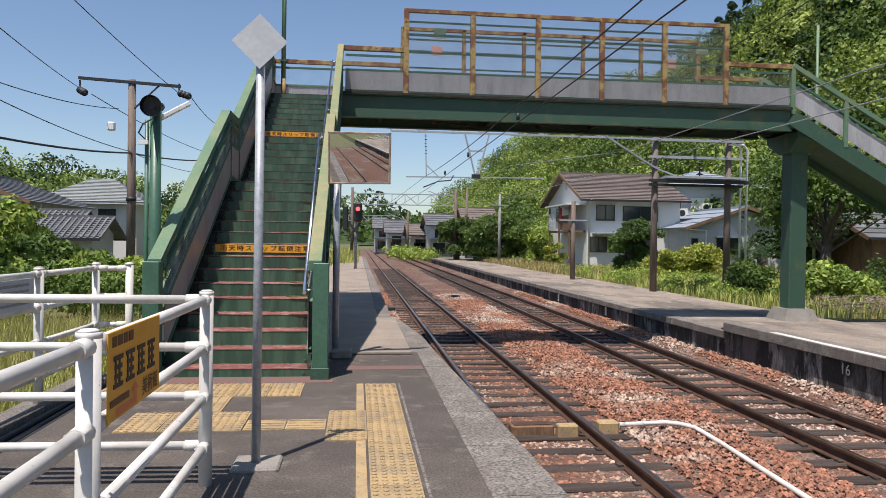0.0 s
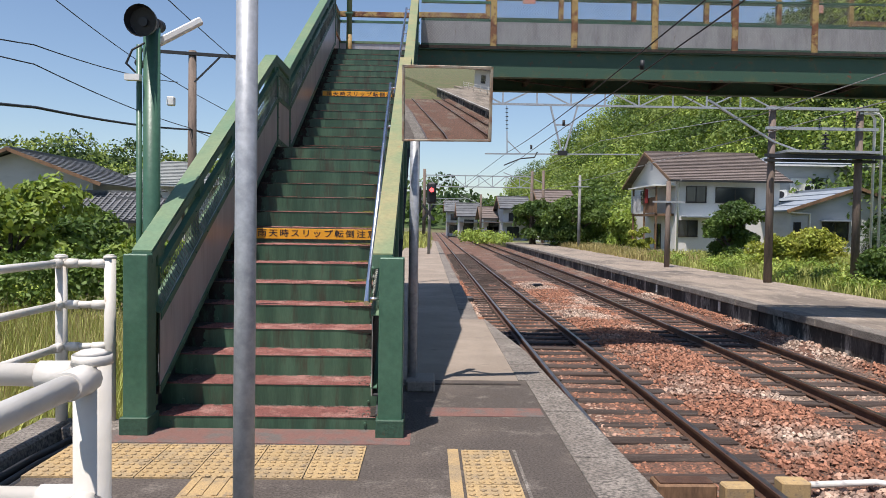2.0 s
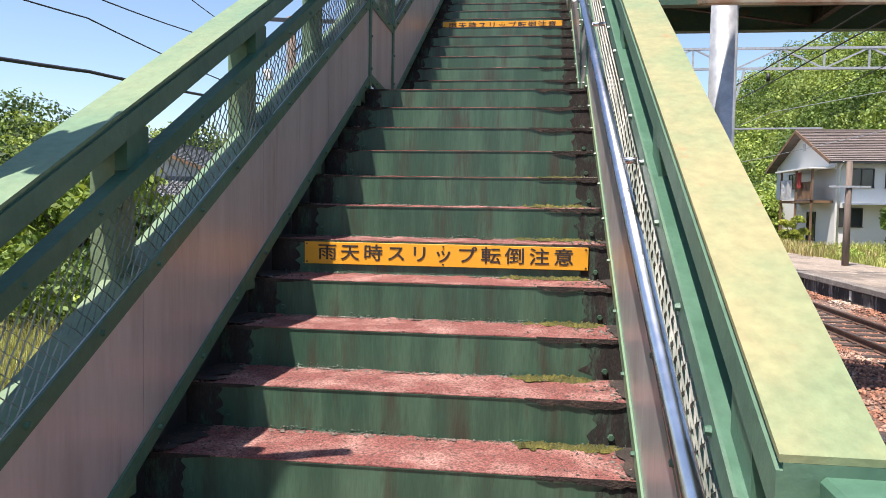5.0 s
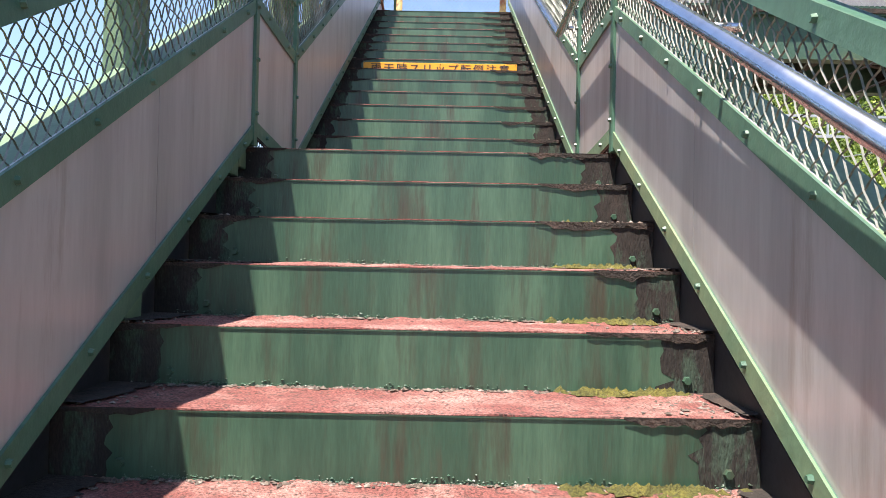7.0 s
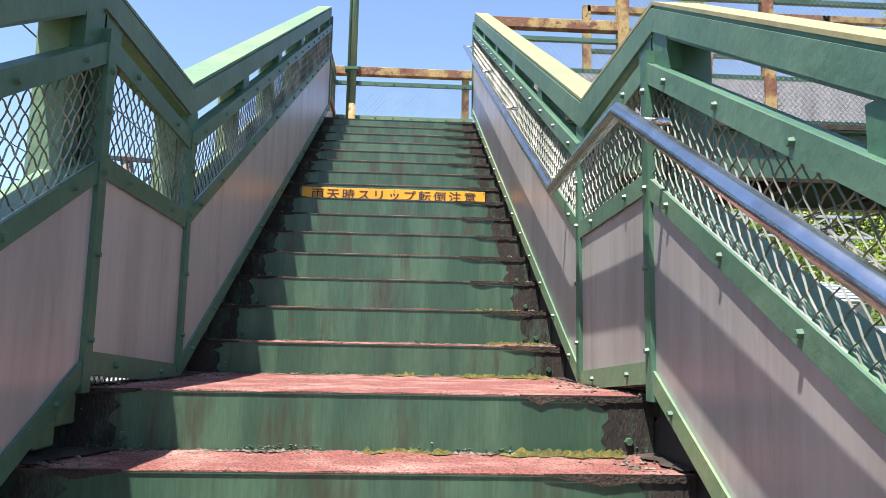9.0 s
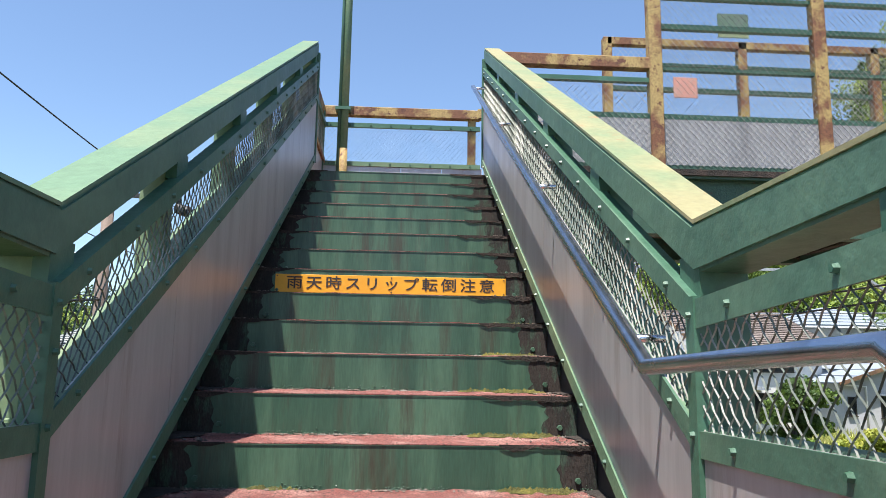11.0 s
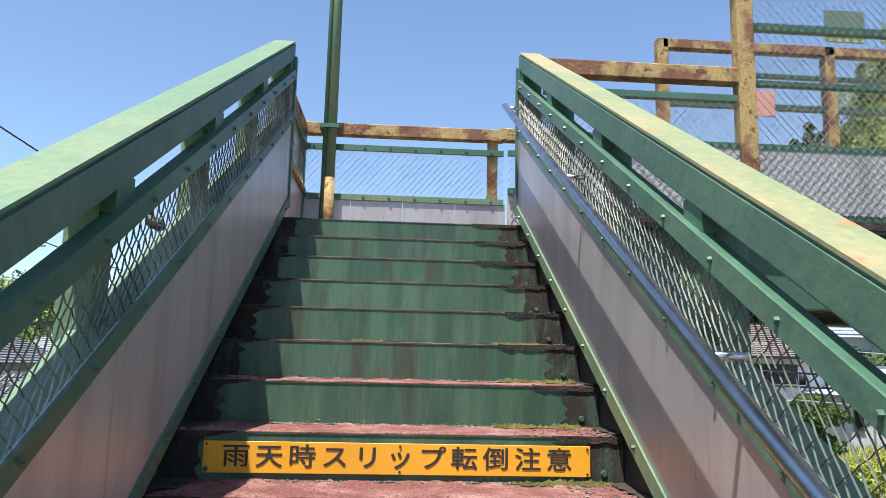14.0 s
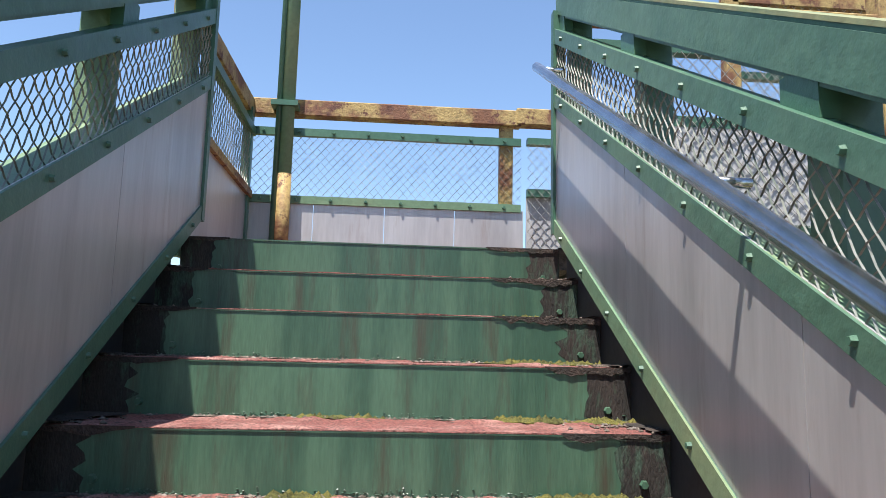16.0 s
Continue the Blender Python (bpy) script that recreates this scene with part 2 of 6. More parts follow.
M_DARK = mat("dark_metal", (0.025, 0.027, 0.03), 0.55, 0.2, grain=40, grain_amount=0.2, bump=0.05)
M_MIRROR = mat("mirror_glass", (0.78, 0.80, 0.80), 0.03, 1.0, grain=10, grain_amount=0.02, bump=0.0)
M_MIRROR.node_tree.nodes["Principled BSDF"].inputs["Roughness"].default_value = 0.02
for _lk in list(M_MIRROR.node_tree.links):
    if _lk.to_socket.name == "Roughness":
        M_MIRROR.node_tree.links.remove(_lk)
M_MFRAME = mat("rusty_mirror_frame", (0.42, 0.36, 0.27), 0.6, second=(0.3, 0.17, 0.1), mix_scale=6, grain=40, grain_amount=0.15, bump=0.1)
M_HILLSIDE = mat("shaded_undergrowth", (0.03, 0.055, 0.012), 0.95, second=(0.05, 0.085, 0.02), mix_scale=0.3, grain=2, grain_amount=0.4, bump=0.5, bump_scale=1.5)
M_PLASTER = mat("house_plaster", (0.64, 0.63, 0.60), 0.85, second=(0.64, 0.63, 0.6), mix_scale=0.5, third=(0.5, 0.48, 0.45), third_scale=2.5, third_lo=0.64, third_hi=0.78, grain=20, grain_amount=0.05, bump=0.15, bump_scale=40, stretch=(1, 1, 0.4))
M_PLASTERG = mat("grey_siding", (0.45, 0.46, 0.47), 0.8, second=(0.40, 0.41, 0.42), mix_scale=0.6, grain=20, grain_amount=0.06, bump=0.15, stretch=(1, 1, 3))
M_ROOFBR = mat("brown_roof_tile", (0.13, 0.105, 0.092), 0.7, second=(0.17, 0.14, 0.125), mix_scale=0.8, grain=25, grain_amount=0.2, bump=0.2, vary=0.12)
M_ROOFGR = mat("grey_roof_tile", (0.11, 0.115, 0.12), 0.5, second=(0.16, 0.165, 0.17), mix_scale=0.8, grain=25, grain_amount=0.2, bump=0.2, vary=0.12)
M_ROOFLT = mat("pale_grey_roof", (0.25, 0.27, 0.262), 0.7, second=(0.20, 0.215, 0.21), mix_scale=0.7, grain=20, grain_amount=0.12, bump=0.15, vary=0.06)
M_ROOFBL = mat("blue_grey_sheet_roof", (0.26, 0.30, 0.35), 0.55, second=(0.22, 0.26, 0.3), mix_scale=0.8, grain=20, grain_amount=0.08, bump=0.1)
M_WOOD = mat("brown_timber", (0.19, 0.11, 0.06), 0.8, second=(0.12, 0.07, 0.04), mix_scale=3, grain=30, grain_amount=0.3, bump=0.3, stretch=(1, 1, 0.3))
M_GLASS = mat("dark_window_glass", (0.03, 0.035, 0.04), 0.08, 0.0, grain=5, grain_amount=0.1, bump=0.0, spec=0.8)
M_ALU = mat("bronze_window_frame", (0.04, 0.035, 0.03), 0.5, 0.3, grain=20, grain_amount=0.1, bump=0.0)
M_CLOTH = mat("hanging_cloth", (0.75, 0.75, 0.74), 0.9, second=(0.66, 0.66, 0.66), mix_scale=3, grain=50, grain_amount=0.06, bump=0.2)
M_REDCLOTH = mat("red_cloth", (0.5, 0.08, 0.07), 0.9, second=(0.4, 0.06, 0.06), mix_scale=5, grain=50, grain_amount=0.1, bump=0.2)
M_PLASTIC = mat("pale_plastic", (0.72, 0.72, 0.70), 0.5, second=(0.65, 0.65, 0.62), mix_scale=3, grain=30, grain_amount=0.04, bump=0.0)
M_PAPER = mat("grey_notice_board", (0.45, 0.47, 0.49), 0.6, second=(0.5, 0.52, 0.54), mix_scale=4, grain=30, grain_amount=0.06, bump=0.0)
M_PINK = mat("faded_pink_board", (0.52, 0.25, 0.2), 0.7, second=(0.45, 0.3, 0.24), mix_scale=6, grain=40, grain_amount=0.1, bump=0.05)
M_PALEGREEN = mat("faded_green_board", (0.35, 0.46, 0.3), 0.7, second=(0.42, 0.48, 0.36), mix_scale=6, grain=40, grain_amount=0.1, bump=0.05)
M_LEAF_A = leaf_mat("bright_leaves", (0.13, 0.20, 0.038), (0.31, 0.39, 0.08))
M_LEAF_B = leaf_mat("deep_leaves", (0.045, 0.085, 0.02), (0.115, 0.18, 0.035), 0.4, 0.35)
M_LEAF_C = leaf_mat("hill_leaves", (0.085, 0.14, 0.034), (0.27, 0.34, 0.08), 0.22, 0.28)
M_LEAF_D = leaf_mat("cedar_leaves", (0.022, 0.05, 0.016), (0.04, 0.075, 0.02))
M_LEAF_Y = leaf_mat("yellow_weeds", (0.22, 0.27, 0.04), (0.38, 0.38, 0.07))
M_STRAW = leaf_mat("dry_grass", (0.26, 0.22, 0.09), (0.36, 0.30, 0.13))
M_GRASS = leaf_mat("grass_blades", (0.24, 0.28, 0.07), (0.40, 0.40, 0.13))
M_TWIG = mat("dead_twigs", (0.25, 0.2, 0.15), 0.95, second=(0.16, 0.13, 0.1), mix_scale=3, grain=30, grain_amount=0.2, bump=0.0)
M_REDLAMP = mat("red_signal_lamp", (0.8, 0.02, 0.02), 0.4, grain=5, grain_amount=0.0, bump=0.0)
_b = M_REDLAMP.node_tree.nodes["Principled BSDF"]
_b.inputs["Emission Color"].default_value = (1.0, 0.05, 0.05, 1)
_b.inputs["Emission Strength"].default_value = 4.0


# ---- mesh helpers ----
def part(name, bm, material, parent=None, label="", smooth=False):
    me = bpy.data.meshes.new(name)
    bm.to_mesh(me)
    bm.free()
    me.materials.append(material)
    if smooth:
        for p in me.polygons:
            p.use_smooth = True
    ob = new(name, me)
    ob.parent = parent
    if label:
        tagged(ob, label=label)
    return ob


def raw(name, verts, faces, material, parent=None, label=""):
    me = bpy.data.meshes.new(name)
    me.from_pydata(verts, [], faces)
    me.materials.append(material)
    ob = new(name, me)
    ob.parent = parent
    if label:
        tagged(ob, label=label)
    return ob


def again(name, ob, parent, m=None):
    """A piece of its own on the mesh of ob."""
    o = new(name, ob.data)
    o.parent = parent
    if m is not None:
        o.matrix_local = m
    return o


def thing(name, label, category, group="", kind="", at=(0, 0, 0)):
    e = new(name)
    e.empty_display_size = 0.1
    e.location = at
    return tagged(e, label, category, group, kind)


def add_box(bm, x0, x1, y0, y1, z0, z1, bevel=0.0, m=None):
    vs = [bm.verts.new((x, y, z)) for x in (x0, x1) for y in (y0, y1) for z in (z0, z1)]
    for q in ((0, 1, 3, 2), (4, 6, 7, 5), (0, 4, 5, 1), (2, 3, 7, 6), (0, 2, 6, 4), (1, 5, 7, 3)):
        bm.faces.new([vs[i] for i in q])
    if bevel:
        es = {e for v in vs for e in v.link_edges}
        r = bmesh.ops.bevel(bm, geom=list(es), offset=bevel, segments=1, affect="EDGES")
        vs = list({v for f in r["faces"] for v in f.verts} | {v for v in vs if v.is_valid})
    if m is not None:
        bmesh.ops.transform(bm, matrix=m, verts=vs)
    return vs


def box(x0, x1, y0, y1, z0, z1, bevel=0.0):
    bm = bmesh.new()
    add_box(bm, x0, x1, y0, y1, z0, z1, bevel)
    return bm


def add_bar(bm, a, b, w, h, up=(0, 0, 1), bevel=0.0):
    """A bar of width w and height h from a to b; its line runs along the middle."""
    a, b = Vector(a), Vector(b)
    d = b - a
    y = d.normalized()
    x = y.cross(Vector(up))
    if x.length < 1e-4:
        x = y.cross(Vector((0, 1, 0)))
    x.normalize()
    z = x.cross(y)
    m = Matrix((x, y, z)).transposed().to_4x4()
    m.translation = a
    add_box(bm, -w / 2, w / 2, 0, d.length, -h / 2, h / 2, bevel, m)


def bar(a, b, w, h, up=(0, 0, 1), bevel=0.0):
    bm = bmesh.new()
    add_bar(bm, a, b, w, h, up, bevel)
    return bm


def add_tube(bm, a, b, r0, r1=None, seg=10, caps=True):
    a, b = Vector(a), Vector(b)
    r1 = r0 if r1 is None else r1
    q = (b - a).to_track_quat("Z", "Y").to_matrix()
    rings = []
    for p, r in ((a, r0), (b, r1)):
        rings.append([bm.verts.new(p + q @ Vector((r * math.cos(2 * math.pi * i / seg), r * math.sin(2 * math.pi * i / seg), 0))) for i in range(seg)])
    for i in range(seg):
        f = bm.faces.new((rings[0][i], rings[0][(i + 1) % seg], rings[1][(i + 1) % seg], rings[1][i]))
        f.smooth = seg > 6
    if caps:
        bm.faces.new(rings[0][::-1])
        bm.faces.new(rings[1])


def tube(a, b, r0, r1=None, seg=10):
    bm = bmesh.new()
    add_tube(bm, a, b, r0, r1, seg)
    return bm


def add_path(bm, pts, r, seg=8):
    """One closed tube swept along the points."""
    pts = [Vector(q) for q in pts]
    rings = []
    for i, q in enumerate(pts):
        d = (pts[min(i + 1, len(pts) - 1)] - pts[max(i - 1, 0)]).normalized()
        u = d.cross(Vector((0, 0, 1)) if abs(d.z) < 0.9 else Vector((1, 0, 0))).normalized()
        if rings and u.dot(last) < 0:
            u = -u
        last = u
        w = d.cross(u)
        bend = 1.0
        if 0 < i < len(pts) - 1:
            bend = 1 / max(0.6, math.cos((pts[i + 1] - q).angle(q - pts[i - 1]) / 2))
        rings.append([bm.verts.new(q + (u * math.cos(6.28319 * k / seg) + w * math.sin(6.28319 * k / seg)) * r * bend) for k in range(seg)])
    for a, b in zip(rings, rings[1:]):
        for k in range(seg):
            f = bm.faces.new((a[k], a[(k + 1) % seg], b[(k + 1) % seg], b[k]))
            f.smooth = True
    bm.faces.new(rings[0][::-1])
    bm.faces.new(rings[-1])


def path_tube(pts, r, seg=8):
    bm = bmesh.new()
    add_path(bm, pts, r, seg)
    bmesh.ops.recalc_face_normals(bm, faces=bm.faces[:])
    return bm


def prism(profile, x0, x1):
    """A (y, z) outline pushed from x0 to x1."""
    bm = bmesh.new()
    a = [bm.verts.new((x0, y, z)) for y, z in profile]
    b = [bm.verts.new((x1, y, z)) for y, z in profile]
    n = len(profile)
    bm.faces.new(a)
    bm.faces.new(b[::-1])
    for i in range(n):
        bm.faces.new((a[i], b[i], b[(i + 1) % n], a[(i + 1) % n]))
    bmesh.ops.recalc_face_normals(bm, faces=bm.faces)
    return bm


def chain_link(origin, u, length, height, cell=0.048, wire=0.0019, depth=(0, 1, 0), name="wire_mesh", parent=None, material=None):
    """Crossing wires over a parallelogram: u runs along it (with its slope), z is up."""
    o, u, d = Vector(origin), Vector(u), Vector(depth).normalized()
    verts, faces = [], []
    tall = cell * 1.15
    n = int(length / cell) + int(height / tall) + 3
    for fam in (1, -1):
        for i in range(-int(height / tall) - 2, n + 2):
            s0 = i * cell
            sl = fam * cell / tall
            lo, hi = s0, s0 + sl * height
            t0, t1 = 0.0, 1.0
            if abs(hi - lo) > 1e-6:
                ta, tb = (0 - lo) / (hi - lo), (length - lo) / (hi - lo)
                t0, t1 = max(0.0, min(ta, tb)), min(1.0, max(ta, tb))
            if t1 - t0 < 0.02:
                continue
            steps = max(1, round((t1 - t0) * height / tall * 2))
            last = None
            for k in range(steps + 1):
                t = t0 + (t1 - t0) * k / steps
                c = o + u * (lo + (hi - lo) * t) + Vector((0, 0, height * t)) + d * (fam * wire * (0.9 if k % 2 else -0.9))
                side = Vector((u.x, u.y, 0)).normalized()
                b = len(verts)
                verts += [tuple(c + side * wire), tuple(c - side * wire * 0.5 + d * wire), tuple(c - side * wire * 0.5 - d * wire)]
                if last is not None:
                    for e in range(3):
                        faces.append((last + e, last + (e + 1) % 3, b + (e + 1) % 3, b + e))
                last = b
    return raw(name, verts, faces, material or M_WIRE, parent)


def bolts(name, pts, normal, parent, r=0.011, material=None):
    bm = bmesh.new()
    nrm = Vector(normal).normalized()
    for p in pts:
        p = Vector(p)
        add_tube(bm, p, p + nrm * r * 1.1, r, r * 0.75, 6)
    o = part(name, bm, material or M_GREEN, parent)
    return tagged(o, kind="stuff")


# ---- ground, platforms, track bed ----
def sheet(name, fn, xs, ys, material, label, category="ground", kind="structure", parent=None):
    verts = [(x, y, fn(x, y)) for y in ys for x in xs]
    w = len(xs)
    faces = [(j * w + i, j * w + i + 1, (j + 1) * w + i + 1, (j + 1) * w + i) for j in range(len(ys) - 1) for i in range(w - 1)]
    ob = raw(name, verts, faces, material, parent)
    return tagged(ob, label, category, kind=kind)


def spread(a, b, n, bend=1.0):
    return [a + (b - a) * (i / n) ** bend for i in range(n + 1)]


RAIL_Z = -0.947
BED_Z = RAIL_Z - 0.16
EDGE2 = 8.62


def bed_height(x, y):
    h = BED_Z + 0.03 * noise.noise((x * 0.7, y * 0.7, 0)) + 0.015 * noise.noise((x * 3, y * 3, 5))
    if 7.95 < x < 8.8:
        h += 0.16 * min(1.0, (x - 7.95) / 0.4)
    if 4.4 < x < 6.3:
        h += 0.05 * math.sin((x - 4.4) / 1.9 * math.pi)
    return h


def ground_height(x, y):
    n0 = 0.18 * noise.noise((x * 0.15, y * 0.15, 3))
    if 1.5 < x < 9.2:
        return -1.45
    if x >= 9.2:
        return -0.62 + n0 * 0.6 + (max(0.0, x - 14) * 0.02)
    return -0.75 + n0 - max(0.0, -x - 4) * 0.03


gx = [-900, -400, -160, -80, -40, -24, -16, -12, -9, -7, -5.5, -4.2, -3.2, -2.4, -1.6, -0.8, 0, 1.4, 1.6, 9.1, 9.3, 11, 13, 15, 17, 20, 24, 30, 40, 60, 100, 200, 450, 900]
gy = [-900, -300, -120, -60, -30, -16, -8] + list(range(-4, 60, 2)) + [64, 70, 80, 95, 120, 160, 230, 400, 900, 1600]
sheet("ground", ground_height, gx, gy, M_GRASSGROUND, "weedy uneven earth beside the railway")
sheet("track_bed", bed_height, spread(1.75, EDGE2 + 0.05, 46), spread(-14, 44, 260) + [50, 60, 80, 110, 150, 200], M_BED, "rust-brown ballast bed under two railway tracks", "track bed")

# near platform: asphalt top, kerb of rough concrete, wall down to the track
platform = thing("platform", "grey asphalt railway platform with a rough concrete edge", "platform", kind="structure")
bm = bmesh.new()
add_box(bm, -1.0, 1.86, -14, 9.4, -1.3, 0.0)
part("asphalt_surface", bm, M_ASPHALT, platform)
bm = bmesh.new()
add_box(bm, -0.2, 1.80, 9.4, 13.4, -1.3, 0.0)
add_box(bm, -0.2, 1.50, 13.4, 60, -1.3, 0.0)
part("worn_surface", bm, M_OLDPAVE, platform)
kerb_x = [(-14, 2.34), (-4, 2.34), (4.4, 2.26), (6.3, 2.20), (9.4, 2.085), (10.8, 2.05), (13.4, 1.82)]
for (ya, xa), (yb, xb) in zip(kerb_x, kerb_x[1:]):
    n = max(1, round((yb - ya) / 0.9))
    for i in range(n):
        t0, t1 = i / n, (i + 1) / n
        y0, y1 = ya + (yb - ya) * t0, ya + (yb - ya) * t1 - 0.008
        x0, x1 = xa + (xb - xa) * t0, xa + (xb - xa) * t1
        bm = bmesh.new()
        inner = 1.86 if yb < 9.5 else 1.80
        vs = [bm.verts.new(p) for p in ((inner, y0, -0.18), (x0, y0, -0.18), (x1, y1, -0.18), (inner, y1, -0.18), (inner, y0, 0.006), (x0, y0, 0.006), (x1, y1, 0.006), (inner, y1, 0.006))]
        for q in ((3, 2, 1, 0), (4, 5, 6, 7), (0, 1, 5, 4), (1, 2, 6, 5), (2, 3, 7, 6), (3, 0, 4, 7)):
            bm.faces.new([vs[k] for k in q])
        part("kerb_stone", bm, M_KERB, platform)
for i in range(40):
    y0 = 13.4 + i * 1.1
    part("kerb_stone", box(1.503, 1.74 + 0.006 * math.sin(i * 2.3), y0, y0 + 1.09, -0.16, 0.004 + 0.004 * math.sin(i * 1.7), 0.01), M_KERB, platform)
bm = bmesh.new()
add_box(bm, 1.6, 2.02, -14, 13.4, -1.4, -0.18)
add_box(bm, 1.4, 1.64, 13.4, 60, -1.4, -0.16)
part("platform_wall", bm, M_WALL, platform)
part("red_line", box(1.02, 1.84, 8.22, 8.45, -0.02, 0.004), M_REDPAINT, platform, "faded red band painted across the asphalt")
# step of the older surface beyond the red band
bm = bmesh.new()
add_box(bm, 0.95, 1.80, 9.22, 9.27, -0.02, 0.004)
part("asphalt_patch", bm, M_DIRT_SHADE, platform, "dark seam across the asphalt")
part("asphalt_patch", box(-0.98, 0.93, 7.55, 7.86, -0.02, 0.003), M_REDPAINT, platform)
part("drain_kerb", box(-1.47, -1.26, -14, 8.02, -0.9, 0.02, 0.015), M_KERB, platform)
part("drain_kerb", box(-1.255, -0.84, 7.80, 8.02, -0.9, 0.015, 0.012), M_KERB, platform)
part("cable_channel", box(-1.258, -1.0, -14, 7.795, -1.3, -0.07), M_DIRT_SHADE, platform, "black open cable channel")
for x, z in ((-1.05, -0.042), (-1.115, -0.045), (-1.195, -0.04)):
    run = part("channel_cable", path_tube([(x, -14, z), (x, 4, z), (x, 7.3, z), (x + 0.05, 7.74, z)], 0.024, 8), M_CABLE)
    tagged(run, "black rubber cable lying in the platform channel", "cable", group="channel cables")

# tactile paving
def tactile(x0, y0, dots=True, w=0.3):
    bm = bmesh.new()
    add_box(bm, x0 + 0.003, x0 + w - 0.003, y0 + 0.003, y0 + w - 0.003, -0.02, 0.008)
    if dots:
        for i in range(5):
            for j in range(5):
                c = Vector((x0 + w * (i + 0.5) / 5, y0 + w * (j + 0.5) / 5, 0.008))
                add_tube(bm, c, c + Vector((0, 0, 0.006)), 0.0175, 0.011, 8)
    else:
        for i in range(4):
            cy = y0 + w * (i + 0.5) / 4
            add_box(bm, x0 + 0.015, x0 + w - 0.015, cy - 0.013, cy + 0.013, 0.006, 0.013)
    return bm


paving = thing("tactile_paving", "worn ochre tactile paving tiles set in the asphalt", "tactile paving", kind="structure")
cell = 0.285
dot = part("tile", tactile(0, 0, True, cell), M_TACT, paving)
line = part("tile", tactile(0, 0, False, cell), M_TACT, paving)
spots = [(1.225, 7.45 - cell * (j + 1)) for j in range(18)]
spots += [(0.94, 6.385 - cell * (j + 1)) for j in range(3)]
spots += [(0.68 - cell * (i + 1), 7.51 - cell * (j + 1)) for i in range(6) for j in range(2)]
spots += [(0.36 - cell * (i + 1), 6.385 - cell * (j + 1)) for i in range(3) for j in range(2)]
lines = [(0.935 - cell * (i + 1), 6.115 - cell) for i in range(2)]
dot.matrix_local = Matrix.Translation((spots[0][0], spots[0][1], 0))
line.matrix_local = Matrix.Translation((lines[0][0], lines[0][1], 0))
for x, y in spots[1:]:
    again("tile", dot, paving, Matrix.Translation((x, y, 0)))
for x, y in lines[1:]:
    again("tile", line, paving, Matrix.Translation((x, y, 0)))
for j in range(2):
    again("tile", line, paving, Matrix.Translation((0.125, 6.39 + j * cell, 0)) @ Matrix.Rotation(radians(90), 4, "Z"))
for y0, y1 in ((2.3, 5.52), (6.395, 7.47)):
    part("border", box(1.15, 1.212, y0, y1, -0.02, 0.006), M_TACT, paving, "narrow worn yellow border strip")
part("border", box(1.53, 1.547, 2.3, 7.47, -0.02, 0.004), M_KERB, paving, "thin pale painted border line")

# far platform
platform_far = thing("platform_far", "old concrete railway platform with a stained retaining wall", "platform", kind="structure")
Z2 = -0.42
bm = bmesh.new()
add_box(bm, EDGE2 + 0.3, 12.4, 14.9, 75, -1.5, Z2)
add_box(bm, EDGE2 + 0.3, 13.4, -20, 14.9, -1.5, -0.24)
add_box(bm, 13.4, 17.4, -26, 6, -1.5, -0.3)
part("platform_surface", bm, M_FARPAVE, platform_far)
for i in range(48):
    y0 = 14.9 + i * 1.25
    part("edge_slab", box(EDGE2 - 0.06 + 0.008 * math.sin(i * 2.1), EDGE2 + 0.3, y0, y0 + 1.235, Z2 - 0.15, Z2 + 0.004 + 0.006 * math.sin(i * 1.3), 0.012), M_KERB, platform_far)
for i in range(26):
    y0 = -20 + i * 1.342
    part("edge_slab", box(EDGE2 - 0.08, EDGE2 + 0.3, y0, y0 + 1.33, -0.42, -0.236, 0.012), M_KERB, platform_far)
bm = bmesh.new()
for i in range(60):
    y0 = -20 + i * 1.6
    add_box(bm, EDGE2 + 0.02 + 0.012 * math.sin(i * 1.9), EDGE2 + 0.32, y0, y0 + 1.585, -1.5, (Z2 if y0 > 14 else -0.24) - 0.14)
part("retaining_wall", bm, M_WALL, platform_far)
part("white_line", box(EDGE2 - 0.07, EDGE2 + 0.06, -20, 13.2, -0.24, -0.231), M_WHITE, platform_far, "worn white edge line")

# ---- rails, sleepers, ballast ----
TRACKS = ((2.94, 4.07), (6.62, 7.75))


def rail_mesh(y0, y1):
    bm = bmesh.new()
    prof = [(-0.065, -0.145), (0.065, -0.145), (0.065, -0.132), (0.012, -0.118), (0.010, -0.045), (0.034, -0.036), (0.034, -0.006), (0.026, 0.0), (-0.026, 0.0), (-0.034, -0.006), (-0.034, -0.036), (-0.010, -0.045), (-0.012, -0.118), (-0.065, -0.132)]
    a = [bm.verts.new((x, y0, z)) for x, z in prof]
    b = [bm.verts.new((x, y1, z)) for x, z in prof]
    n = len(prof)
    for i in range(n):
        f = bm.faces.new((a[i], a[(i + 1) % n], b[(i + 1) % n], b[i]))
        f.material_index = 1 if i == 7 else 0
    bm.faces.new(a[::-1])
    bm.faces.new(b)
    return bm


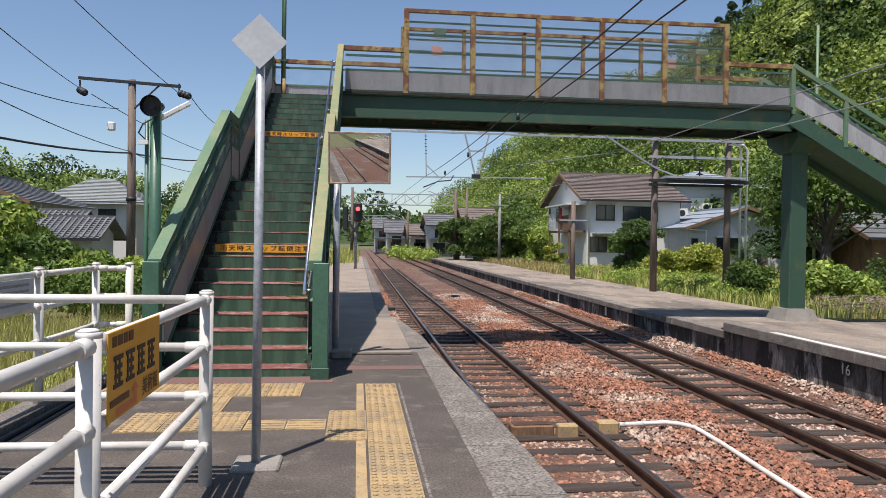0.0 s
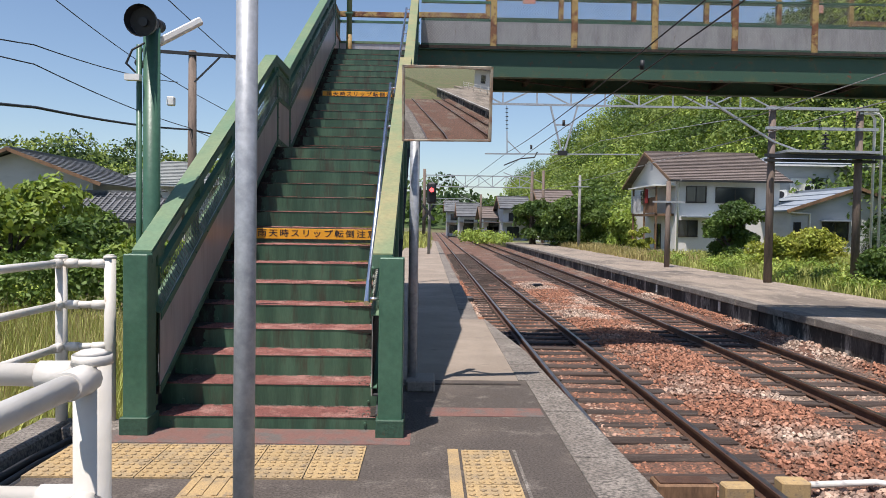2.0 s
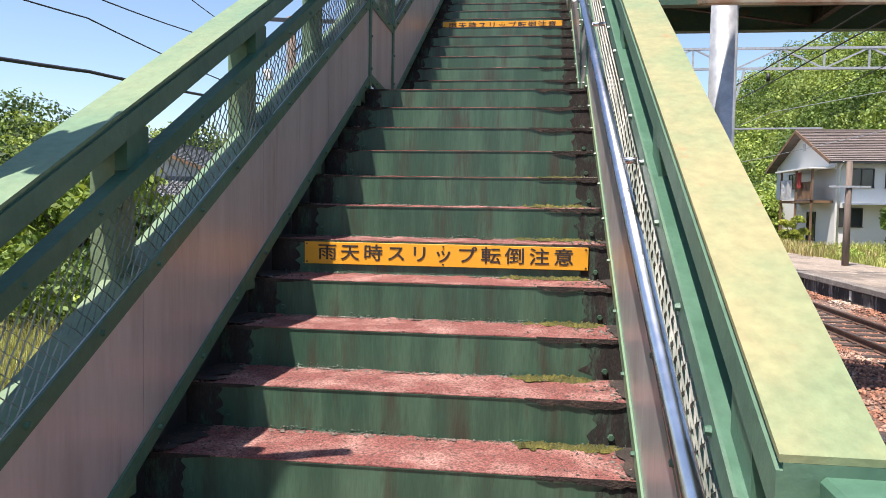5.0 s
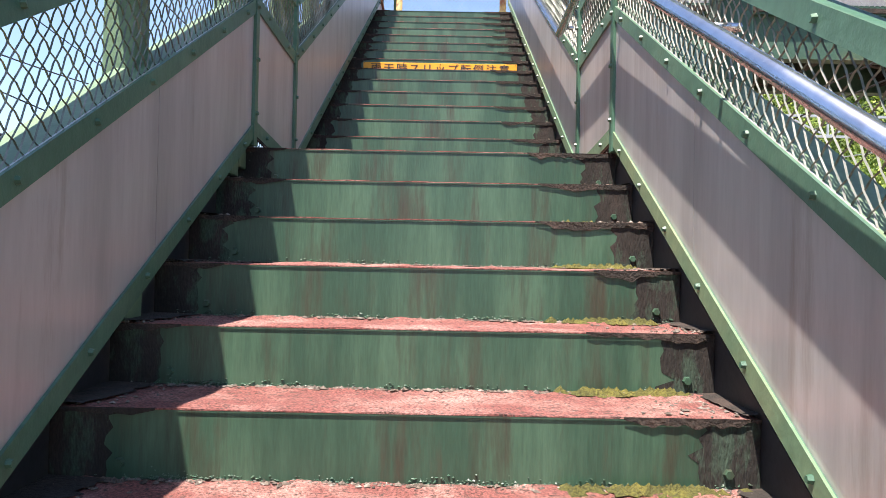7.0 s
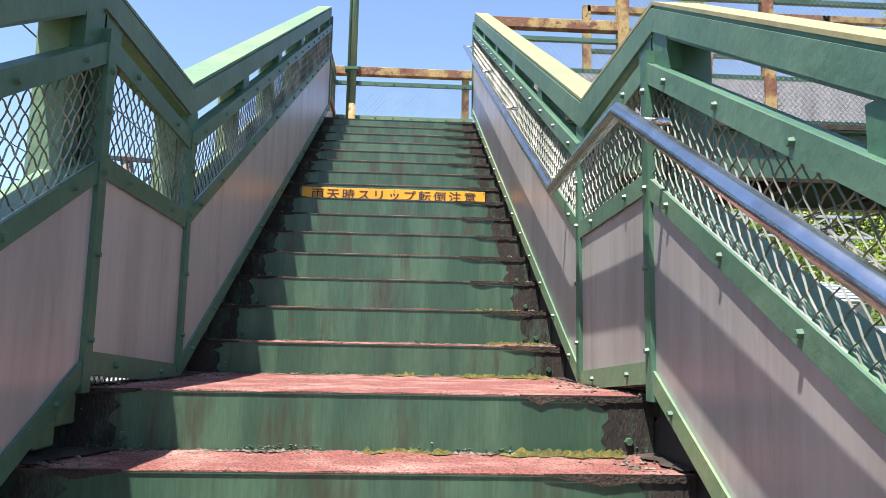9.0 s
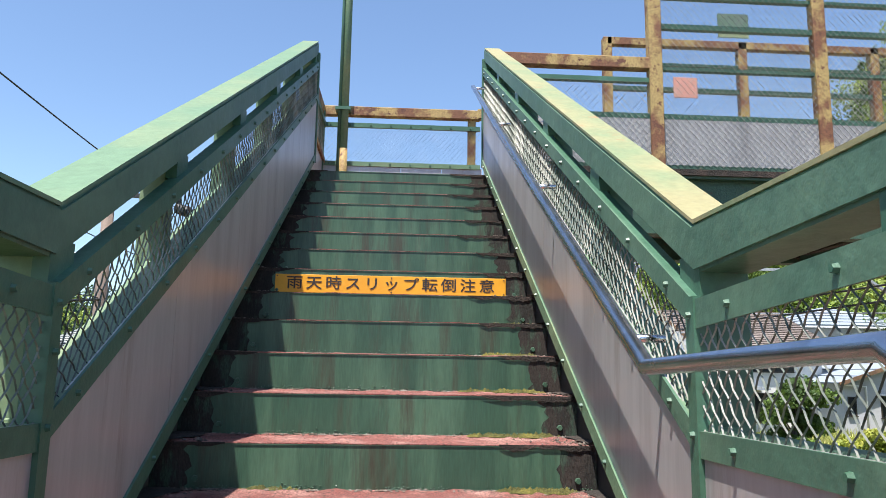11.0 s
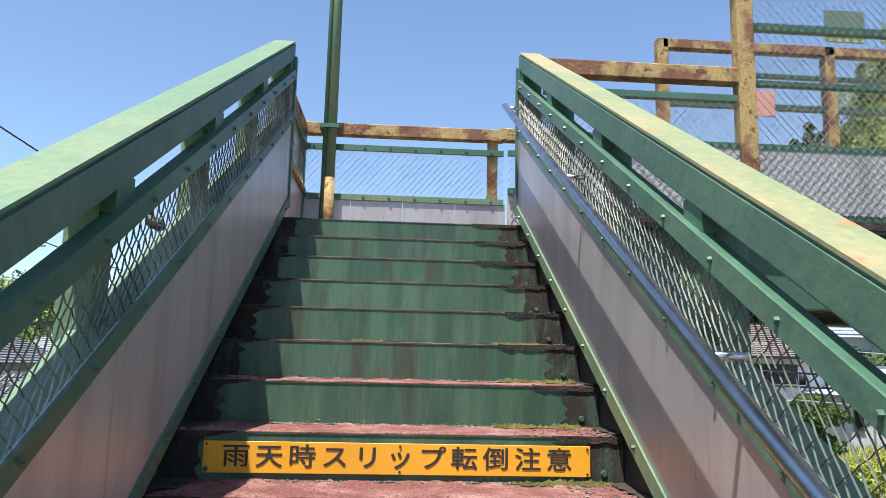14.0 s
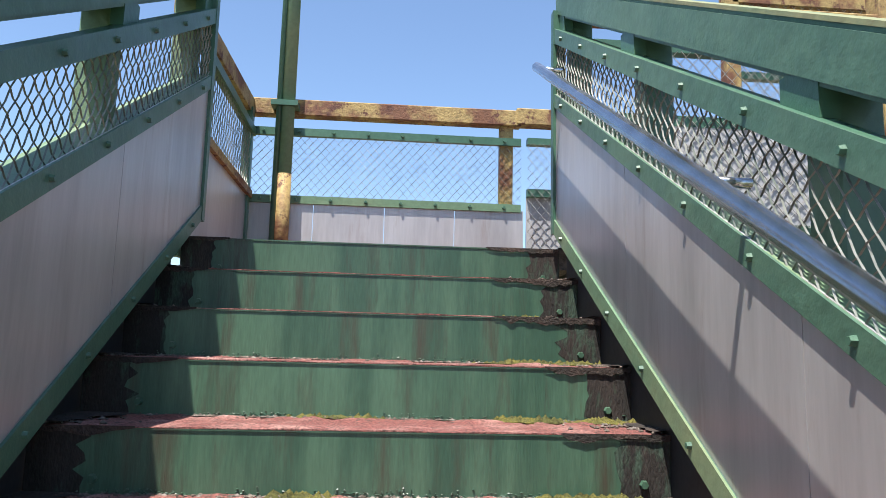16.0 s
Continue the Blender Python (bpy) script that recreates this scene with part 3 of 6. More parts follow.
tracks = []
for pair in TRACKS:
    track = thing("railway_track", "rust-brown rails on dark wooden sleepers", "railway track", group="railway tracks", kind="structure")
    tracks.append(track)
    for x in pair:
        r = part("rail", rail_mesh(-14, 180), M_RAIL, track)
        r.data.materials.append(M_RAILTOP)
        r.location = (x, 0, RAIL_Z)
bm = bmesh.new()
add_box(bm, -1.05, 1.05, -0.11, 0.11, -0.16, 0.0, 0.015)
for sx in (-0.565, 0.565):
    for q in (-0.11, 0.11):
        add_box(bm, sx + q - 0.03, sx + q + 0.03, -0.05, 0.05, 0.0, 0.022)
first = None
for track, pair in zip(tracks, TRACKS):
    cx = (pair[0] + pair[1]) / 2
    for i in range(98):
        m = Matrix.Translation((cx + random.uniform(-0.04, 0.04), 1.5 + i * 0.62, RAIL_Z - 0.130)) @ Matrix.Rotation(random.uniform(-0.015, 0.015), 4, "Z")
        if first is None:
            first = part("sleeper", bm, M_SLEEPER, track)
            first.matrix_local = m
        else:
            again("sleeper", first, track, m)


def stones(count, x0, x1, y0, y1, size, seed):
    rng = np.random.default_rng(seed)
    cube = np.array([(-1, -1, -1), (1, -1, -1), (1, 1, -1), (-1, 1, -1), (-0.8, -0.7, 0.9), (0.7, -0.8, 0.8), (0.8, 0.7, 0.9), (-0.7, 0.8, 0.7)]) * 0.62
    quads = np.array([(4, 5, 6, 7), (0, 1, 5, 4), (1, 2, 6, 5), (2, 3, 7, 6), (3, 0, 4, 7)])
    verts = np.zeros((count, 8, 3))
    for i in range(count):
        y = y0 + (y1 - y0) * rng.random() ** 1.6
        x = x0 + (x1 - x0) * rng.random()
        s = size * (0.6 + 0.9 * rng.random())
        q = Euler(rng.uniform(-0.9, 0.9, 2).tolist() + [rng.uniform(0, 6.3)]).to_matrix()
        v = cube * (1 + rng.uniform(-0.35, 0.35, (8, 3))) * s * np.array((1, rng.uniform(0.6, 1), rng.uniform(0.5, 0.85)))
        on = any(abs(x - r) < 0.07 for p in TRACKS for r in p)
        low = -0.06 if on else (-0.018 if any(p[0] - 0.48 < x < p[1] + 0.48 for p in TRACKS) else 0.015)
        verts[i] = v @ np.array(q).T + np.array((x, y, bed_height(x, y) + low + 0.01 * rng.random()))
    faces = (quads[None] + 8 * np.arange(count)[:, None, None]).reshape(-1, 4)
    me = bpy.data.meshes.new("ballast")
    me.from_pydata(verts.reshape(-1, 3).tolist(), [], faces.tolist())
    me.materials.append(M_STONE)
    ob = new("ballast", me)
    return tagged(ob, "loose rust-brown and grey crushed stone ballast", "ballast", kind="stuff")


stones(52000, 2.15, EDGE2, 3.5, 34, 0.034, 4)

# ---- stairs ----
def step_y(k):
    return 9.98 + (k - 9) * 0.2632 if k <= 15 else 14.49 + (k - 23) * 0.274
def step_z(k):
    return 1.265 + (k - 9) * 0.148 if k <= 15 else 3.329 + (k - 23) * 0.15
def low_line(y):
    return 2.22 + (y - 11.5) * 0.55
def up_line(y):
    return 2.24 + (y - 12.18) * 0.55


DECK = step_z(30)
stair = thing("footbridge_stair", "green steel footbridge stair with worn red treads", "stairs", kind="structure")
WX, WL = 0.70, 0.745


def tread_bm(depth, seed):
    bm = bmesh.new()
    nx, ny = 34, 6
    rng = random.Random(seed)
    top = []
    for j in range(ny + 1):
        row = []
        for i in range(nx + 1):
            x = -WL + (WX + WL) * i / nx
            y = depth * j / ny
            z = 0.004 * noise.noise((x * 9 + seed, y * 9, seed)) - (0.002 if j == 0 else 0)
            if j >= ny - 1 and rng.random() < 0.6:
                z += rng.uniform(0.0, 0.008)
            row.append(bm.verts.new((x, y, z)))
        top.append(row)
    for j in range(ny):
        for i in range(nx):
            bm.faces.new((top[j][i], top[j][i + 1], top[j + 1][i + 1], top[j + 1][i]))
    low = [bm.verts.new((v.co.x, v.co.y, -0.005)) for v in top[0]]
    for i in range(nx):
        bm.faces.new((low[i], low[i + 1], top[0][i + 1], top[0][i]))
    return bm


def riser_bm(h, seed):
    bm = bmesh.new()
    add_box(bm, -WL, WX, 0.0035, 0.012, -h, -0.004)
    add_box(bm, -WL, WX, 0.0005, 0.03, -0.009, -0.004)
    for sx in (-0.60, 0.635):
        add_tube(bm, (sx, 0.006, -h + 0.035), (sx, -0.008, -h + 0.035), 0.012, 0.009, 6)
    return bm


def clumps(name, seed, pts, lo, hi, material, label):
    """Low uneven lumps of grit or moss, eight faces each."""
    r = np.random.default_rng(seed)
    c = np.array(pts)
    n = len(c)
    octa = np.array([(1, 0, 0), (0, 1, 0), (-1, 0, 0), (0, -1, 0), (0, 0, 1), (0, 0, -1)], float)
    tri = np.array([(0, 1, 4), (1, 2, 4), (2, 3, 4), (3, 0, 4), (1, 0, 5), (2, 1, 5), (3, 2, 5), (0, 3, 5)])
    s = r.uniform(lo, hi, (n, 1, 1)) * np.stack([r.uniform(0.8, 1.7, n), r.uniform(0.7, 1.2, n), r.uniform(0.45, 0.9, n)], 1)[:, None, :]
    a = r.uniform(0, 6.28, n)
    v = octa[None] * (1 + r.uniform(-0.3, 0.3, (n, 6, 3))) * s
    x = v[..., 0] * np.cos(a)[:, None] - v[..., 1] * np.sin(a)[:, None]
    y = v[..., 0] * np.sin(a)[:, None] + v[..., 1] * np.cos(a)[:, None]
    v = np.stack([x, y, v[..., 2]], -1) + c[:, None, :]
    f = (tri[None] + 6 * np.arange(n)[:, None, None]).reshape(-1, 3)
    return tagged(raw(name, v.reshape(-1, 3).tolist(), f.tolist(), material, stair, label), kind="stuff")


rng = random.Random(7)
grit, moss, blister = [], [], []
for k in range(1, 31):
    d = step_y(k + 1) - step_y(k) if k not in (15, 30) else (step_y(16) - step_y(15) if k == 15 else 1.55)
    y, z = step_y(k), step_z(k)
    h = z - (step_z(k - 1) if k > 1 else 0)
    if k < 30:
        t = part("tread", tread_bm(d + 0.012, k), M_TREAD, stair)
        t.location = (0, y, z)
    r = part("riser", riser_bm(h, k), M_RISER, stair)
    r.location = (0, y, z)
    if k < 30:
        heaps = [rng.uniform(-0.64, 0.66) for i in range(9)]
        for i in range(420):
            blister.append((max(-0.68, min(0.68, rng.gauss(rng.choice(heaps), 0.05))), y + d + 0.002, z + 0.001 + abs(rng.gauss(0, 0.007))))
        for i in range(420):
            grit.append((rng.uniform(-WX, WX), y + d - abs(rng.gauss(0, 0.012)), z + 0.003))
        for i in range(70):
            grit.append((WX - abs(rng.gauss(0, 0.1)), y + rng.random() * d, z + 0.002))
            grit.append((-WL + abs(rng.gauss(0, 0.07)), y + rng.random() * d, z + 0.002))
            grit.append((-WL + abs(rng.gauss(0, 0.03)), y + rng.random() * d, z + 0.002))
        if k > 4:
            for c, q in ((rng.uniform(0.36, 0.5), rng.uniform(0.03, 0.07)), (rng.uniform(0.52, 0.62), 0.03)):
                for i in range(80):
                    moss.append((min(WX - 0.01, rng.gauss(c, q)), y + d - 0.006 - abs(rng.gauss(0, 0.016)), z + 0.003))
            if k in (14, 15, 17, 21, 25, 26):
                c = rng.uniform(-0.35, 0.1)
                for i in range(26):
                    moss.append((rng.gauss(c, 0.06), y + d - abs(rng.gauss(0, 0.01)), z + 0.003))
clumps("paint_blisters", 5, blister, 0.0012, 0.0036, M_RISER, "blistered green paint along the foot of the risers")
clumps("grit", 3, grit, 0.0016, 0.0078, M_GRIT, "dark grit and small stones gathered in the corners")
clumps("moss", 4, moss, 0.007, 0.02, M_MOSS, "olive moss cushions on the treads")
# added plates that shut out bright sky at the landing corners
part("gusset_plate", box(0.864, 0.876, 11.45, 12.5, 1.85, 2.28), M_GREENRUST, stair)
part("gusset_plate", box(-0.876, -0.864, 11.45, 12.5, 1.85, 2.09), M_GREENRUST, stair)
chain_link((-0.70, 11.56, 2.10), (0, 1, 0), 0.6, 0.13, depth=(1, 0, 0), parent=stair, cell=0.03, wire=0.0018)
# crumbled dark nosing at the sunny end; railing shade painted at the left end
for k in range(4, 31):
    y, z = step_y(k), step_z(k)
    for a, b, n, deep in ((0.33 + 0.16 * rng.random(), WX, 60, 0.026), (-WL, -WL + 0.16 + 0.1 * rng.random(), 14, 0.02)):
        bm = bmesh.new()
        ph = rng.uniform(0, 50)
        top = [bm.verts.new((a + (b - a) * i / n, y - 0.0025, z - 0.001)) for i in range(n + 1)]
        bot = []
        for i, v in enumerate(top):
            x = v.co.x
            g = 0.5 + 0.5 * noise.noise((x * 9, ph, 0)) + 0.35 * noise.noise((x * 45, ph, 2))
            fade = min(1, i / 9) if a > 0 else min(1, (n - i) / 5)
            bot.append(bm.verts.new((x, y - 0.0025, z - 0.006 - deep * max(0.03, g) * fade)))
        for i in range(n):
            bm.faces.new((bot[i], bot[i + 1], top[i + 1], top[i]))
        part("peeling_edge", bm, M_DIRT_SHADE, stair, "flaking dirt-stained paint, shade in its dark colour")
    # stained end of the riser beside the railing, colour darkened for the shade there
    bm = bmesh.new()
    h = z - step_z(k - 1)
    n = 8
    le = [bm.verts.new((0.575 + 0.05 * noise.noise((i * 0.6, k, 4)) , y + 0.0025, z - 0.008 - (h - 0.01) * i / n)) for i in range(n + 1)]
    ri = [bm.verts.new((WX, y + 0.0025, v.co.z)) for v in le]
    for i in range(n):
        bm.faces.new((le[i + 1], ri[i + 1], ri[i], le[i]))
    part("rust_stain", bm, M_STAIN_SHADE, stair, "brown rust and dirt stain, darkened for shade")
    # left end: stain and railing shade in one dark patch
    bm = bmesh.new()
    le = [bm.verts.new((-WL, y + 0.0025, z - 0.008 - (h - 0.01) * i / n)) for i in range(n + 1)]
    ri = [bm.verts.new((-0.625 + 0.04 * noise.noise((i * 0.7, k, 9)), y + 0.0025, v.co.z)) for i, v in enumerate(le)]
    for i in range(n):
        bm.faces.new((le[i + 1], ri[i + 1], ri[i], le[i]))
    part("rust_stain", bm, M_STAIN_SHADE, stair, "brown rust and dirt stain, darkened for shade")
# dirt gathered along both ends of the treads
for k in range(1, 30):
    y, z = step_y(k), step_z(k)
    d = step_y(k + 1) - y
    for edge, reach, sx in ((-WL, 0.085, 1), (WX, 0.035, -1)):
        bm = bmesh.new()
        n = 14
        a = [bm.verts.new((edge, y + 0.004 + (d - 0.006) * i / n, z + 0.009)) for i in range(n + 1)]
        b = [bm.verts.new((edge + sx * reach * (0.8 + 0.7 * i / n + 0.6 * noise.noise((i * 0.45, k * 3.1, sx))), v.co.y, z + 0.0055)) for i, v in enumerate(a)]
        for i in range(n):
            q = (a[i], b[i], b[i + 1], a[i + 1])
            bm.faces.new(q if sx > 0 else q[::-1])
        part("dirt_drift", bm, M_DIRT_SHADE, stair, "black dirt along the end of the tread")
# deck of the landing at the top, stringers and under-plate
part("deck_plate", box(-0.80, 0.70, step_y(30) + 0.03, 17.78, DECK - 0.05, DECK - 0.004), M_TREAD, stair)
for sx in (-1, 1):
    x0, x1 = (0.702, 0.75) if sx > 0 else (-0.80, -0.747)
    prof = [(7.84, 0.0), (7.84, low_line(7.84) - 0.1), (11.5, low_line(11.5) - 0.1), (11.56, 2.09), (12.14, 2.09), (12.24, up_line(12.24) - 0.12), (16.3, up_line(16.3) - 0.1), (16.3, up_line(16.3) - 0.36), (12.24, 1.88), (11.55, 1.88), (8.35, 0.0)]
    # near-black puts the shaded void beside the treads into the stringer's colour
    part("stringer", prism(prof, x0, x1), M_DARK, stair)
part("under_plate", prism([(8.2, 0.02), (11.55, 1.98), (12.6, 1.98), (16.3, 4.05), (16.3, 4.0), (12.6, 1.93), (11.55, 1.93), (8.3, 0.0)], -0.69, 0.69), M_GREEN, stair)


LOWER = {"lower_strip": (-0.028, 0.026), "middle_strip": (0.44, 0.493), "upper_strip": (0.735, 0.79), "rail": (0.865, 0.955)}
UPPER = {"lower_strip": (-0.105, -0.045), "middle_strip": (0.405, 0.46), "upper_strip": (0.67, 0.732), "rail": (0.785, 0.905)}


def railing(sx):
    """One side: steel sheet below, chain link above it and a boxed top rail, in three runs."""
    ob = thing("stair_railing", "green steel railing with sheet panels and chain link, faded top rail", "railing", group="stair railings")
    xi = sx * 0.662
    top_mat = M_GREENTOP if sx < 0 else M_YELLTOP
    runs = [((7.90, low_line(7.90)), (11.47, low_line(11.47)), LOWER, LOWER), ((11.47, 2.215), (12.19, 2.24), LOWER, UPPER), ((12.19, up_line(12.19)), (16.36, up_line(16.36)), UPPER, UPPER)]
    bp = []

    def xr(a, b):
        return sorted((xi + sx * a, xi + sx * b))

    for (ya, za), (yb, zb), oa, obb in runs:
        L = math.hypot(yb - ya, zb - za)

        def quad(t0, t1, k0, e0, k1, e1, gap=0.0):
            """Outline between two heights named by strip and edge, from t0 to t1 along the run."""
            def at(t, k, e):
                return za + (zb - za) * t + oa[k][0 if e < 0 else 1] * (1 - t) + obb[k][0 if e < 0 else 1] * t
            y0, y1 = ya + (yb - ya) * t0 + gap, ya + (yb - ya) * t1 - gap
            return [(y0, at(t0, k0, e0)), (y1, at(t1, k0, e0)), (y1, at(t1, k1, e1)), (y0, at(t0, k1, e1))]

        for nm in ("lower_strip", "middle_strip", "upper_strip"):
            # right strips take the sunlit greens, left ones the darker green
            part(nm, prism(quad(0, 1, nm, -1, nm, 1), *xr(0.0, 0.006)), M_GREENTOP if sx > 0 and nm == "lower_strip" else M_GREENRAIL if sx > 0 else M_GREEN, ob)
            q = quad(0, 1, nm, 1, nm, 1)
            q = [(y, z - (0.007 if n < 2 else 0.0005)) for n, (y, z) in enumerate(q)]
            # the middle flange is coloured as a sunlit top face
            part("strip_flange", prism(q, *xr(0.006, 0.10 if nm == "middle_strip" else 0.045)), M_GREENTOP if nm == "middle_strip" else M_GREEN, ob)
            cnt = max(2, round(L / 0.31))
            for i in range(cnt):
                t = (i + 0.5) / cnt
                lo = oa[nm][0] * (1 - t) + obb[nm][0] * t
                hi = oa[nm][1] * (1 - t) + obb[nm][1] * t
                bp.append((xi, ya + (yb - ya) * t, za + (zb - za) * t + (lo + hi) / 2))
        # added plate, keeps sun off the step ends outside the panels
        z0, z1 = za + oa["lower_strip"][0], zb + obb["lower_strip"][0]
        if yb - ya > 1 or sx > 0:
            part("stringer_flange", prism([(ya, z0 - 0.004), (yb, z1 - 0.004), (yb, z1 + 0.008), (ya, z0 + 0.008)], *xr(0.019, 0.14)), M_DARK, ob)
        cnt = max(1, round(L / 1.05))
        for i in range(cnt):
            part("sheet_panel", prism(quad(i / cnt, (i + 1) / cnt, "lower_strip", -1, "middle_strip", 1, 0.0012), *xr(0.008, 0.012)), M_STEEL, ob)
        part("sheet_backing", prism(quad(0, 1, "lower_strip", -1, "middle_strip", -1), *xr(0.014, 0.018)), M_DIRT_SHADE, ob)
        t_lo, t_hi = oa["middle_strip"][1] - 0.01, oa["upper_strip"][0] + 0.01
        slope = ((zb + obb["middle_strip"][1]) - (za + oa["middle_strip"][1])) / (yb - ya)
        chain_link((xi + sx * 0.012, ya, za + t_lo), Vector((0, 1, slope)), yb - ya, t_hi - t_lo, depth=(1, 0, 0), parent=ob, cell=0.043, wire=0.0021)
        cnt = max(1, round(L / 1.0))
        for i in range(cnt + 1):
            t = i / cnt
            if cnt == 1 and i == 1:
                continue
            y = min(max(ya + (yb - ya) * t, ya + 0.05), yb - 0.05)
            tt = (y - ya) / (yb - ya)
            z = za + (zb - za) * tt
            zt = z + oa["upper_strip"][1] * (1 - tt) + obb["upper_strip"][1] * tt
            zr = z + oa["rail"][0] * (1 - tt) + obb["rail"][0] * tt
            x0, x1 = xr(0.055, 0.135)
            # left struts coloured as sunlit, right ones in plain green
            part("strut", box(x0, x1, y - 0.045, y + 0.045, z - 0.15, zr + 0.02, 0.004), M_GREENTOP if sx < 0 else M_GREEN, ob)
            x0, x1 = xr(0.02, 0.055)
            part("spacer", box(x0, x1, y - 0.055, y + 0.055, zt - 0.03, zr + 0.02), M_GREEN, ob)
    for (yv, zv) in ((11.47, 2.215), (12.19, 2.24)):
        x0, x1 = xr(-0.004, 0.045)
        part("upright", box(x0, x1, yv - 0.022, yv + 0.022, zv - 0.07, zv + (0.80 if yv < 12 else 0.74)), M_GREEN, ob)
        for dz in (0.05, 0.25, 0.45, 0.60, 0.70):
            bp.append((xi - sx * 0.004, yv, zv + dz))
    x0, x1 = xr(-0.003, 0.045)
    part("upright", box(x0, x1, 16.34, 16.38, up_line(16.36) - 0.11, up_line(16.36) + 0.80), M_GREEN, ob)
    bolts("bolts", bp, (-sx, 0, 0), ob, 0.009)
    # boxed top rail
    pts = [(7.78, low_line(7.78), LOWER), (11.455, low_line(11.455), LOWER), (12.205, up_line(12.205) - 0.005, UPPER), (16.37, up_line(16.37), UPPER)]
    x0, x1 = sorted((sx * 0.676, sx * 0.805))
    for (ya, za, o0), (yb, zb, o1) in zip(pts, pts[1:]):
        bm = prism([(ya, za + o0["rail"][0]), (yb, zb + o1["rail"][0]), (yb, zb + o1["rail"][1] - 0.01), (ya, za + o0["rail"][1] - 0.01)], x0, x1)
        bmesh.ops.bevel(bm, geom=[e for e in bm.edges if abs(e.verts[0].co.x - e.verts[1].co.x) < 1e-5 and abs(e.verts[0].co.y - e.verts[1].co.y) > 0.2], offset=0.008, segments=2, affect="EDGES")
        part("top_rail", bm, M_GREENRAIL, ob)
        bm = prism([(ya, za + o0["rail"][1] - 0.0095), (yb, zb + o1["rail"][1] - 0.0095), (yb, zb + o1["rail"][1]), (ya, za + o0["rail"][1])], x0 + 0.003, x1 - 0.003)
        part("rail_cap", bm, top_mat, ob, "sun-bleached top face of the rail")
    # end post at the foot
    x0, x1 = (0.725, 0.875) if sx > 0 else (-0.83, -0.68)
    part("end_post", box(x0, x1, 7.71, 7.86, 0.0, 1.105, 0.006), M_GREEN, ob)
    part("post_shoe", box(x0 - 0.012, x1 + 0.012, 7.685, 7.885, 0.0, 0.11, 0.004), M_GREENRUST, ob, "stained grey-green post foot")
    return ob


railing(-1)
railing(1)

# handrail of stainless tube
hand = thing("handrail", "polished stainless handrail tube on short brackets", "handrail")
pts = [Vector((0.645, 7.76, 0.82)), Vector((0.58, 11.43, 2.85)), Vector((0.58, 12.24, 2.83)), Vector((0.58, 16.28, 5.07))]
part("rail_tube", path_tube(pts, 0.019, 12), M_CHROME, hand)
for a, b, ts in ((0, 1, (0.012, 0.36, 0.7, 0.97)), (2, 3, (0.03, 0.33, 0.64, 0.985))):
    for t in ts:
        p = pts[a].lerp(pts[b], t)
        bm = tube(p, p + Vector((0.085, 0, 0.0)), 0.010, 0.010, 8)
        part("bracket", bm, M_CHROME, hand)
# ---- step warning signs ----
SIGN_TEXT = "雨天時スリップ転倒注意"


def text_mesh(body, size, material, name, parent, m, spacing=1.0, width=None):
    c = bpy.data.curves.new(name, "FONT")
    c.body, c.size, c.align_x, c.align_y, c.space_character = body, size, "CENTER", "CENTER", spacing
    c.offset = 0.0
    tmp = bpy.data.objects.new(name, c)
    scene.collection.objects.link(tmp)
    me = bpy.data.meshes.new_from_object(tmp.evaluated_get(bpy.context.evaluated_depsgraph_get()))
    bpy.data.objects.remove(tmp)
    xs = [v.co.x for v in me.vertices]
    if xs and width:
        k = width / (max(xs) - min(xs))
        c0 = (max(xs) + min(xs)) / 2
        for v in me.vertices:
            v.co.x = (v.co.x - c0) * k
    # bold strokes: the outline laid three times, a millimetre apart
    heavy = bmesh.new()
    for dx, dy, dz in ((-0.0011, 0.0, 0.0), (0.0011, 0.0005, 0.0002), (0.0, -0.0007, 0.0004)):
        start = len(heavy.verts)
        heavy.from_mesh(me)
        heavy.verts.ensure_lookup_table()
        for v in heavy.verts[start:]:
            v.co += Vector((dx, dy, dz))
    heavy.to_mesh(me)
    heavy.free()
    me.materials.clear()
    me.materials.append(material)
    o = new(name, me)
    o.parent = parent
    o.matrix_local = m
    return o


for k, drop, cx in ((9, 0.059, 0.005), (23, 0.079, -0.01)):
    y, z = step_y(k), step_z(k)
    sg = thing("warning_sign", "yellow warning strip with black characters fixed to a stair riser", "sign", group="stair warning strips")
    zc = z - drop
    part("plate", box(cx - 0.6, cx + 0.6, y - 0.006, y - 0.001, zc - 0.047, zc + 0.047, 0.001), M_SIGNY, sg)
    for i, ch in enumerate(SIGN_TEXT):
        text_mesh(ch, 0.074, M_BLACK, "character", sg, pose(cx - 0.5 + 0.1 * i, y - 0.0075, zc, 90, 0, 0) @ Matrix.Diagonal((1.16, 1, 1, 1)))
    bolts("screws", [(cx + sx, y - 0.006, zc + sz) for sx in (-0.59, 0, 0.59) for sz in (-0.038, 0.038)], (0, -1, 0), sg, 0.004, M_DARK)

# ---- footbridge ----
bridge = thing("footbridge", "green steel railway footbridge with rust-streaked yellow mesh screens", "footbridge", kind="structure")
YN, YF = 16.42, 17.80
X_END = 10.86
